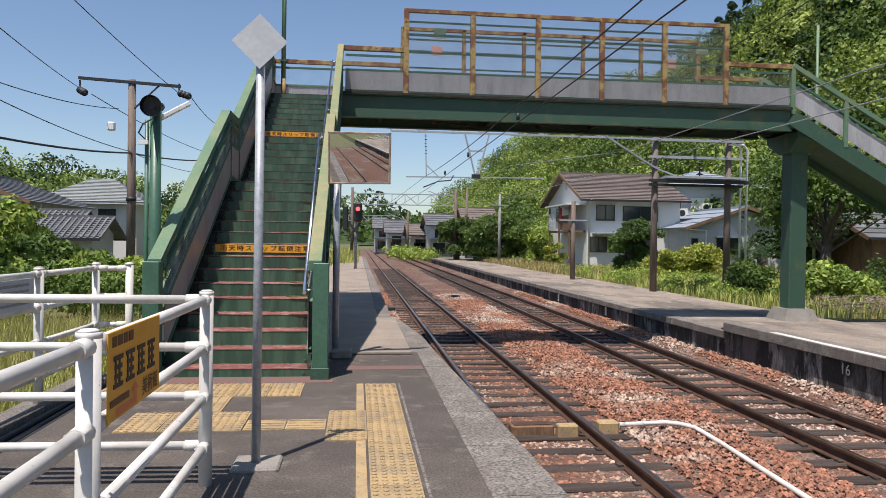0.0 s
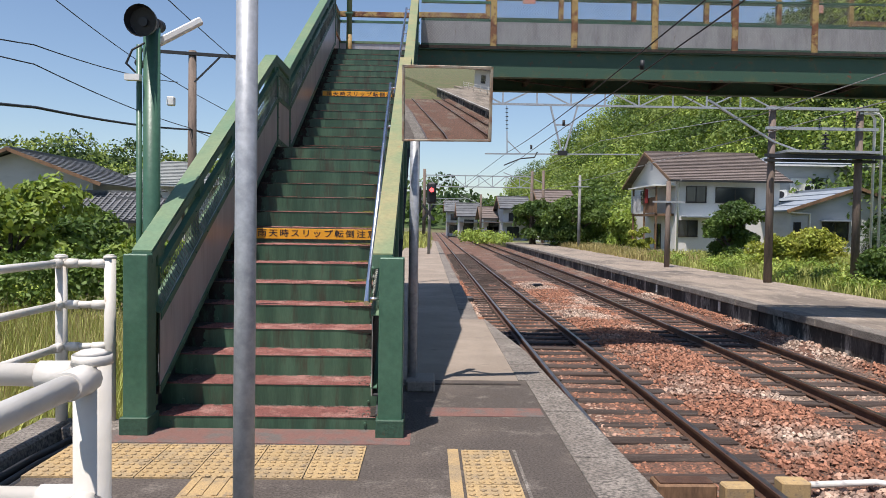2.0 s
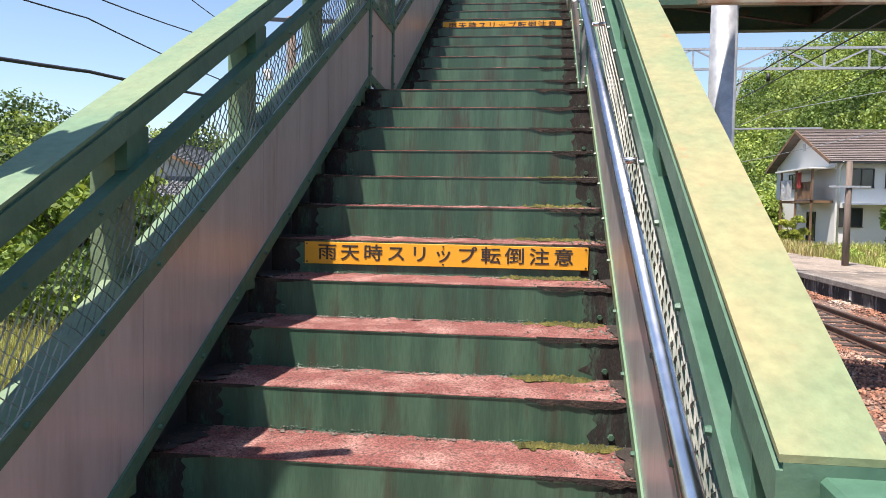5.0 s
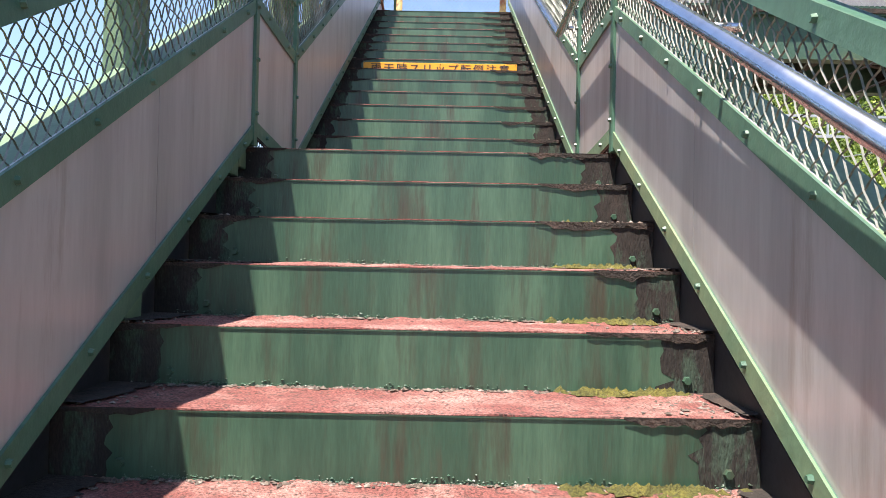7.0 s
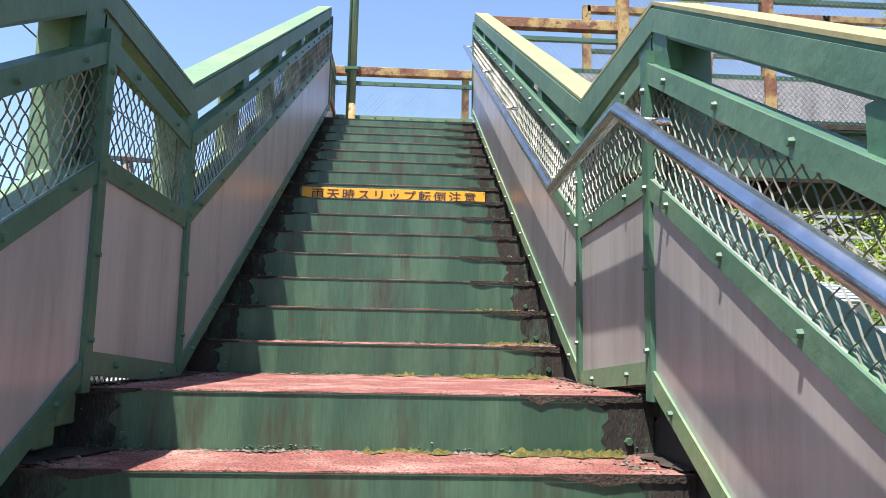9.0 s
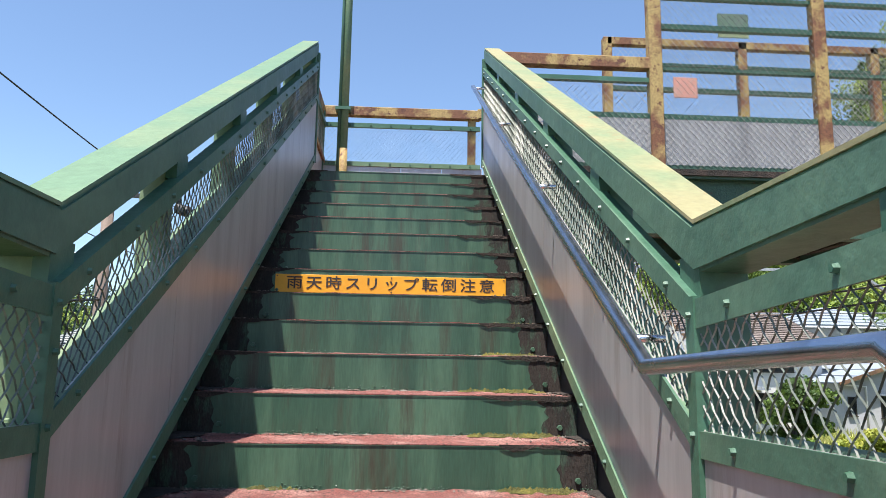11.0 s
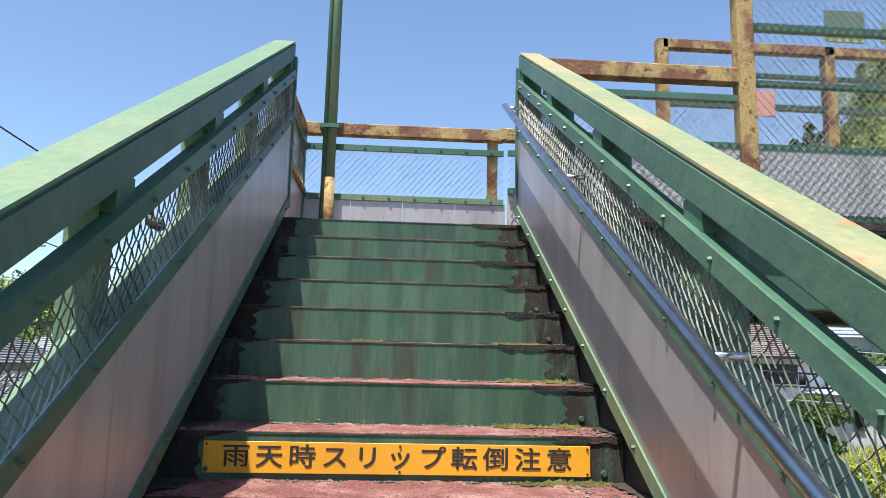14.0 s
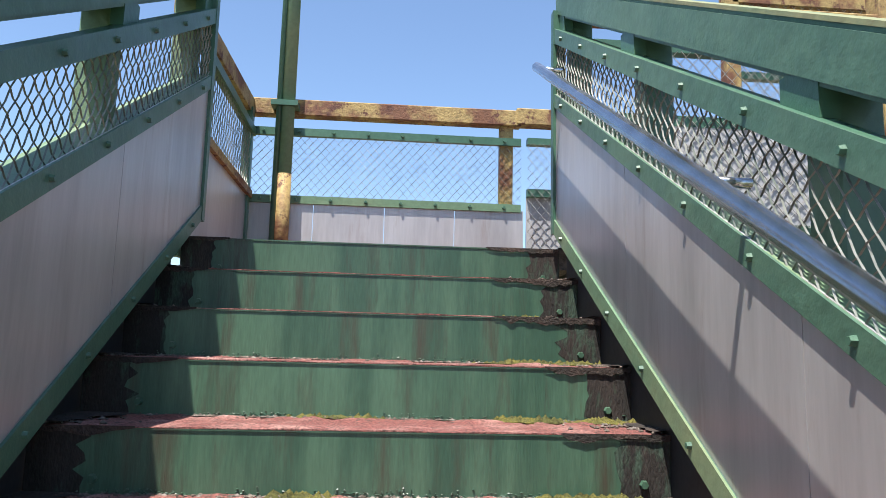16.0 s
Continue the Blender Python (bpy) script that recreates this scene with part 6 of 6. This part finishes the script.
for nm, x, y, z1, r, mt, lab in (("short_pole", 11.35, 35, 3.3, 0.13, M_POLE, "short dark brown wooden pole on the far platform"), ("lamp_post", 12.6, 60, 5.2, 0.13, M_CPOLE, "slim grey concrete pole with a small cross arm"), ("catenary_pole", 12.1, 75, 6.6, 0.16, M_POLE, "brown catenary pole with a bracket arm"), ("catenary_pole", 7.46, 95, 5.0, 0.16, M_POLE, "dark pole beside the houses"), ("catenary_pole", 10.3, 70, 6.2, 0.16, M_POLE, "brown catenary pole carrying a lattice beam"), ("catenary_pole", 0.6, 70, 6.2, 0.16, M_POLE, "brown catenary pole carrying a lattice beam"), ("tall_mast", 25.6, 38, 13.2, 0.09, M_GREENTOP, "tall slim pale green mast in front of the woods")):
    p = thing(nm, lab, "pole")
    part("shaft", tube((x, y, -0.9), (x, y, z1), r, r * 0.8, 10), mt, p)
    if nm in ("lamp_post", "short_pole"):
        part("cross_arm", bar((x - 0.7, y - 0.1, z1 - 0.9), (x + 0.7, y - 0.1, z1 - 0.9), 0.07, 0.07), M_GALV, p)
    elif nm == "catenary_pole":
        part("arm", bar((x, y, z1 - 1.2), (x - 2.6, y, z1 - 0.2), 0.07, 0.07), M_GALV, p)

# lattice beams over the tracks
def lattice(x0, x1, y, z0, z1, label, n=8, t=0.06):
    b = thing("lattice_beam", label, "beam")
    for z in (z0, z1):
        part("chord", bar((x0, y, z), (x1, y, z), t, t), M_GALV, b)
    for i in range(n):
        xa, xb = x0 + (x1 - x0) * i / n, x0 + (x1 - x0) * (i + 1) / n
        part("upright", bar((xa, y, z0), (xa, y, z1), t * 0.7, t * 0.7), M_GALV, b)
        a, c = ((xa, y, z1), (xb, y, z0)) if i % 2 == 0 else ((xa, y, z0), (xb, y, z1))
        part("diagonal", bar(a, c, t * 0.7, t * 0.7), M_GALV, b)
    return b


lattice(0.6, 10.4, 70, 4.65, 5.65, "grey steel lattice beam across the tracks far off", 8, 0.09)
lattice(-0.5, 7.5, 130, 4.6, 5.6, "grey steel lattice beam across the tracks far off", 7, 0.1)
lattice(2.4, 13.5, 30, 5.66, 6.25, "grey steel lattice beam across the tracks", 9, 0.07)
hg = thing("catenary_bracket", "steel bracket with drop arms and insulators over the track", "bracket")
part("drop_arm", bar((5.35, 30, 5.66), (5.78, 30, 4.0), 0.06, 0.06), M_GALV, hg)
part("drop_arm", bar((6.35, 30, 5.66), (5.9, 30, 4.0), 0.06, 0.06), M_GALV, hg)
part("tie", bar((5.55, 30, 4.95), (6.1, 30, 4.95), 0.05, 0.06), M_GALV, hg)
part("steady_arm", bar((3.02, 30, 3.86), (8.6, 30, 3.93), 0.045, 0.045), M_GALV, hg)
part("clamp", box(5.65, 6.0, 29.95, 30.05, 3.85, 4.02), M_DARK, hg)
insulator(hg, (3.78, 30, 5.6), (3.80, 30, 4.7), 6, 0.06)
part("hanger", bar((3.80, 30, 4.7), (3.82, 30, 3.9), 0.04, 0.04), M_GALV, hg)
part("hanger", bar((3.82, 30, 4.35), (4.3, 30, 3.9), 0.035, 0.035), M_GALV, hg)
part("registration_arm", path_tube([(4.9, 29.9, 3.95), (4.8, 29.9, 3.75), (4.3, 29.9, 3.7), (3.7, 29.9, 3.45)], 0.025, 6), M_DARK, hg)
# contact and messenger wires
wire("contact_wire", [(3.9, -14, 3.42), (3.9, 30, 3.42), (3.3, 70, 3.5), (3.5, 130, 3.5)], 0.009, "thin dark contact wire over the track")
wire("messenger_wire", [(3.55, -14, 3.62), (3.65, 16, 3.5), (3.82, 30, 3.92), (3.4, 70, 4.4)], 0.009, "thin dark messenger wire over the track", sag=0.05)
wire("contact_wire", [(7.2, -14, 3.02), (7.2, 30, 3.1), (7.2, 70, 3.5), (7.2, 130, 3.5)], 0.009, "thin grey contact wire over the far track", material=M_GALV)
wire("messenger_wire", [(7.2, -14, 3.5), (7.2, 17, 3.45), (7.2, 30, 4.4), (7.2, 70, 4.6)], 0.009, "thin grey messenger wire over the far track", material=M_GALV)
wire("feeder_cable", [(9.2, -14, 7.5), (9.6, 30, 5.4), (10.3, 70, 5.8)], 0.012, "thin dark feeder cable", sag=0.3)
for y in (13.2, 19, 24):
    b = part("dropper_weight", tube((3.87, y, 3.44), (3.87, y, 3.56), 0.03, 0.03, 8), M_DARK)
    tagged(b, "small dark clamp on the contact wire", "clamp")

# signal
sg = thing("railway_signal", "black railway signal showing red above a crossed plate", "signal")
part("mast", tube((1.05, 34.8, 0), (1.05, 34.8, 3.0), 0.07, 0.06, 10), M_CPOLE, sg)
bm = box(0.93, 1.33, 34.5, 34.7, 2.15, 3.05, 0.08)
part("head", bm, M_DARK, sg)
part("hood", tube((1.13, 34.3, 2.72), (1.13, 34.5, 2.72), 0.15, 0.15, 14), M_DARK, sg)
part("lamp", tube((1.13, 34.28, 2.72), (1.13, 34.3, 2.72), 0.09, 0.09, 14), M_REDLAMP, sg, "lit red lamp")
part("back_head", box(0.45, 0.7, 34.9, 35.05, 1.75, 2.9, 0.06), M_DARK, sg)
part("cross_plate", bar((0.75, 34.6, 1.45), (1.25, 34.6, 2.1), 0.04, 0.1), M_DARK, sg)
part("cross_plate", bar((1.25, 34.58, 1.45), (0.75, 34.58, 2.1), 0.04, 0.1), M_DARK, sg)

# ---- on the ballast ----
pp = thing("conduit_pipe", "white plastic conduit bending across the ballast", "pipe")
part("tube", path_tube([(4.5, 9.74, -0.99), (5.15, 9.82, -0.99), (5.33, 9.76, -1.0), (5.44, 9.55, -1.0), (5.42, 8.8, -1.0), (5.36, 7.9, -1.0), (5.25, 5.5, -1.02)], 0.03, 10), M_WHITE, pp)
for x0, x1, y0, y1, z1, mt, lab in ((3.08, 3.62, 9.62, 9.86, -0.96, M_WOOD, "orange-brown wooden cable box between the rails"), (3.64, 3.9, 9.5, 9.66, -0.93, M_TACT, "pale tan connector box beside the rail"), (4.2, 4.46, 9.62, 9.8, -0.93, M_TACT, "pale tan connector box beside the rail")):
    b = part("cable_box", box(x0, x1, y0, y1, -1.12, z1, 0.015), mt)
    tagged(b, lab, "box")
    if x0 < 3.2:
        part("lid_rim", box(x0 + 0.03, x1 - 0.03, y0 + 0.03, y1 - 0.03, z1, z1 + 0.012), M_RAIL, b)
for x, y in ((5.1, 31.5), (2.1, 26)):
    b = part("track_magnet", box(x, x + 0.35, y, y + 0.4, -1.1, -0.95, 0.03), M_DARK)
    tagged(b, "small dark track magnet on the ballast", "track magnet")
# number plate 16 on the far wall
np_ = thing("distance_marker", "small white number painted on the dark wall", "marker")
text_mesh("16", 0.24, M_WHITE, "numerals", np_, pose(8.6, 11.16, -0.56, 90, 0, -90))
for y in (22.2, 27.5):
    b = part("wall_plate", box(EDGE2 - 0.01, EDGE2 + 0.02, y, y + 0.12, -0.85, -0.6), M_WHITE)
    tagged(b, "small white plate on the platform wall", "marker")
# notice on the back fence
nb = thing("notice_sheet", "grey weathered notice sheet tied to the white fence", "notice")
part("sheet", box(-1.302, -1.297, 5.85, 6.55, 0.78, 1.01, 0.001), M_PAPER, nb)
for i in range(4):
    part("text_bar", box(-1.297, -1.2945, 5.92, 6.46, 0.82 + i * 0.045, 0.84 + i * 0.045), M_CPOLE, nb)

# ---- trees and plants ----
tree((13.4, 66, -0.7), 4.4, 3.2, 11, M_LEAF_B, "broad dark green trees beside the far platform", 0.24, 30, 620, 0.25, 0.15)
tree((10.6, 70, -0.7), 4.3, 1.9, 12, M_LEAF_B, "dark green tree beside the far platform", 0.24, 20, 480, 0.2, 0.15)
tree((16.7, 64, -0.7), 3.0, 1.7, 13, M_LEAF_A, "bright green bush beside the white house", 0.22, 18, 420, 0.2, 0.15)
tree((16.85, 42, -0.7), 3.5, 1.5, 14, M_LEAF_B, "round dark green shrub in front of the white house", 0.15, 28, 560, 0.12, 0.12, "shrub")
tree((21.6, 31, -0.7), 5.6, 3.0, 15, M_LEAF_B, "dark tree with a bare leaning trunk", 0.2, 16, 420, 0.28, 0.55)
tree((26.5, 40, -0.7), 5.2, 2.8, 16, M_LEAF_D, "dark green tree behind the shed", 0.2, 22, 520, 0.3, 0.2)
tree((18.4, 25.6, -0.6), 1.0, 1.1, 17, M_LEAF_A, "bright green leafy shrub on the bank", 0.13, 16, 330, 0.05, 0.1, "shrub")
tree((15.0, 24.8, -0.6), 1.25, 1.1, 18, M_LEAF_B, "grey-green leafy shrub on the bank", 0.12, 14, 330, 0.05, 0.1, "shrub")
tree((16.4, 22.6, -0.6), 1.2, 1.3, 19, M_LEAF_A, "bright green leafy shrub on the bank", 0.13, 14, 330, 0.05, 0.1, "shrub")
tree((20.5, 24.5, -0.6), 1.6, 2.0, 20, M_LEAF_B, "dark green hedge shrub by the shed", 0.14, 16, 330, 0.05, 0.1, "shrub")
tree((16.7, 36.2, -0.6), 1.5, 1.25, 21, M_LEAF_Y, "tall yellow-green weeds in a clump", 0.13, 20, 420, 0.05, 0.05, "shrub")
tree((18.3, 36.4, -0.6), 1.7, 1.3, 22, M_LEAF_Y, "tall yellow-green weeds in a clump", 0.13, 20, 420, 0.05, 0.05, "shrub")
tree((15.3, 53, -0.6), 1.8, 0.8, 23, M_LEAF_Y, "light green bush near the house corner", 0.16, 14, 330, 0.05, 0.1, "shrub")
# west side
for i, (x, y, h, r, mt) in enumerate(((-8.2, 19.5, 2.8, 1.7, M_LEAF_A), (-10.6, 21, 2.5, 1.8, M_LEAF_B), (-5.6, 21.5, 1.7, 1.3, M_LEAF_A), (-12.8, 20, 2.3, 1.9, M_LEAF_A), (-9.4, 26, 2.0, 1.8, M_LEAF_B), (-4.2, 24.5, 1.6, 1.2, M_LEAF_B), (-15.8, 24, 2.5, 2.0, M_LEAF_B), (-3.3, 33, 3.4, 1.5, M_LEAF_Y), (-10.5, 55, 4.2, 2.6, M_LEAF_B), (-5.5, 58, 5.6, 3.2, M_LEAF_A), (-12.5, 31, 2.2, 2.0, M_LEAF_B), (-17, 36, 3.0, 2.2, M_LEAF_A))):
    tree((x, y, -1.0), h, r, 40 + i, mt, "leafy green tree beyond the grass bank" if i % 2 else "bright green bushy tree beyond the grass bank", 0.17 if y < 30 else 0.25, 22, 480, 0.12, 0.12)
# dark clipped hedge
rngh = np.random.default_rng(77)
hc = [((-2.6 - 0.42 * i + rngh.uniform(-0.1, 0.1), 16.4 + 0.02 * i, 0.0 + rngh.uniform(-0.1, 0.1)), 0.62) for i in range(32)]
o = cloud_object("hedge", leaf_cloud(rngh, [c for c, r in hc], [r for c, r in hc], [520] * len(hc), 0.085, 1.1), M_LEAF_B)
tagged(o, "dense dark green hedge behind the grass", "hedge", kind="stuff")
rngg = np.random.default_rng(5)
blades("grass", rngg, 30000, (-7.5, -1.5, 4.5, 16.5), 0.55, M_GRASS, "tall yellow-green grass beside the platform", 0.008, 0.6, ground_height)
blades("grass", rngg, 9000, (-7.5, -2.2, 5, 16), 0.75, M_STRAW, "dry seeding grass stalks", 0.004, 0.5, ground_height)
blades("grass", rngg, 24000, (12.3, 26, 19, 52), 0.5, M_GRASS, "rough weeds behind the far platform", 0.02, 0.6, ground_height)
blades("grass", rngg, 8000, (11.9, 15, 40, 68), 0.6, M_STRAW, "dry pale grass behind the far platform", 0.02, 0.5, ground_height)
blades("grass", rngg, 7000, (-2.5, 1.2, 42, 90), 0.5, M_GRASS, "weeds beside the line", 0.03, 0.5, lambda x, y: -0.1)
rngl = np.random.default_rng(8)
wc = [((rngl.uniform(12.8, 22), rngl.uniform(24, 44), -0.45), rngl.uniform(0.3, 0.7)) for i in range(170)]
o = cloud_object("weeds", leaf_cloud(rngl, [c for c, r in wc], [r for c, r in wc], [230] * len(wc), 0.1, 0.8), M_LEAF_A)
tagged(o, "leafy green weeds on the bank", "weeds", kind="stuff")
wc = [((rngl.uniform(5.5, 9.5), rngl.uniform(76, 120), -0.4), rngl.uniform(0.5, 1.2)) for i in range(60)]
o = cloud_object("weeds", leaf_cloud(rngl, [c for c, r in wc], [r for c, r in wc], [120] * len(wc), 0.25, 0.9), M_LEAF_A)
tagged(o, "leafy green weeds beside the line", "weeds", kind="stuff")
# heap of dead twigs
bm = bmesh.new()
rt = random.Random(3)
for i in range(420):
    c = Vector((rt.uniform(14.2, 18.6), rt.uniform(19.0, 21.0), -0.5 + rt.random() * 0.4))
    d = Vector((rt.uniform(-1, 1), rt.uniform(-0.6, 0.6), rt.uniform(-0.3, 0.5))) * rt.uniform(0.2, 0.5)
    add_tube(bm, c - d, c + d, 0.012, 0.005, 4, False)
tagged(part("brushwood", bm, M_TWIG), "heap of grey dead twigs behind the platform", "brushwood", kind="stuff")


def cycad(at, seed):
    r = random.Random(seed)
    c = thing("cycad", "dark green cycad with arching feathered fronds", "palm", at=at)
    part("trunk", tube((0, 0, -0.2), (0, 0, 0.9), 0.22, 0.2, 10), M_BARK, c)
    for i in range(26):
        a = r.uniform(0, 6.28)
        el = r.uniform(-0.1, 1.2)
        L = r.uniform(1.1, 1.6)
        bm = bmesh.new()
        prev = Vector((0, 0, 0.9))
        for k in range(9):
            t = (k + 1) / 9
            h = math.cos(el) * L * t
            z = 0.9 + math.sin(el) * L * t - 0.75 * t * t
            p = Vector((math.cos(a) * h, math.sin(a) * h, z))
            side = Vector((-math.sin(a), math.cos(a), 0))
            w = 0.24 * math.sin(math.pi * min(1, t * 0.9 + 0.08))
            for s in (-1, 1):
                for q in (0.0, 0.5):
                    b0 = prev.lerp(p, q)
                    b1 = prev.lerp(p, q + 0.28)
                    tip = b0 + side * s * w + Vector((0, 0, -0.05)) + (p - prev) * 0.6
                    bm.faces.new([bm.verts.new(v) for v in (b0, b1, tip)])
            prev = p
        part("frond", bm, M_LEAF_D, c)
    return c


cycad((16.4, 28.4, -0.1), 1)
cycad((17.6, 29.2, 0.0), 2)
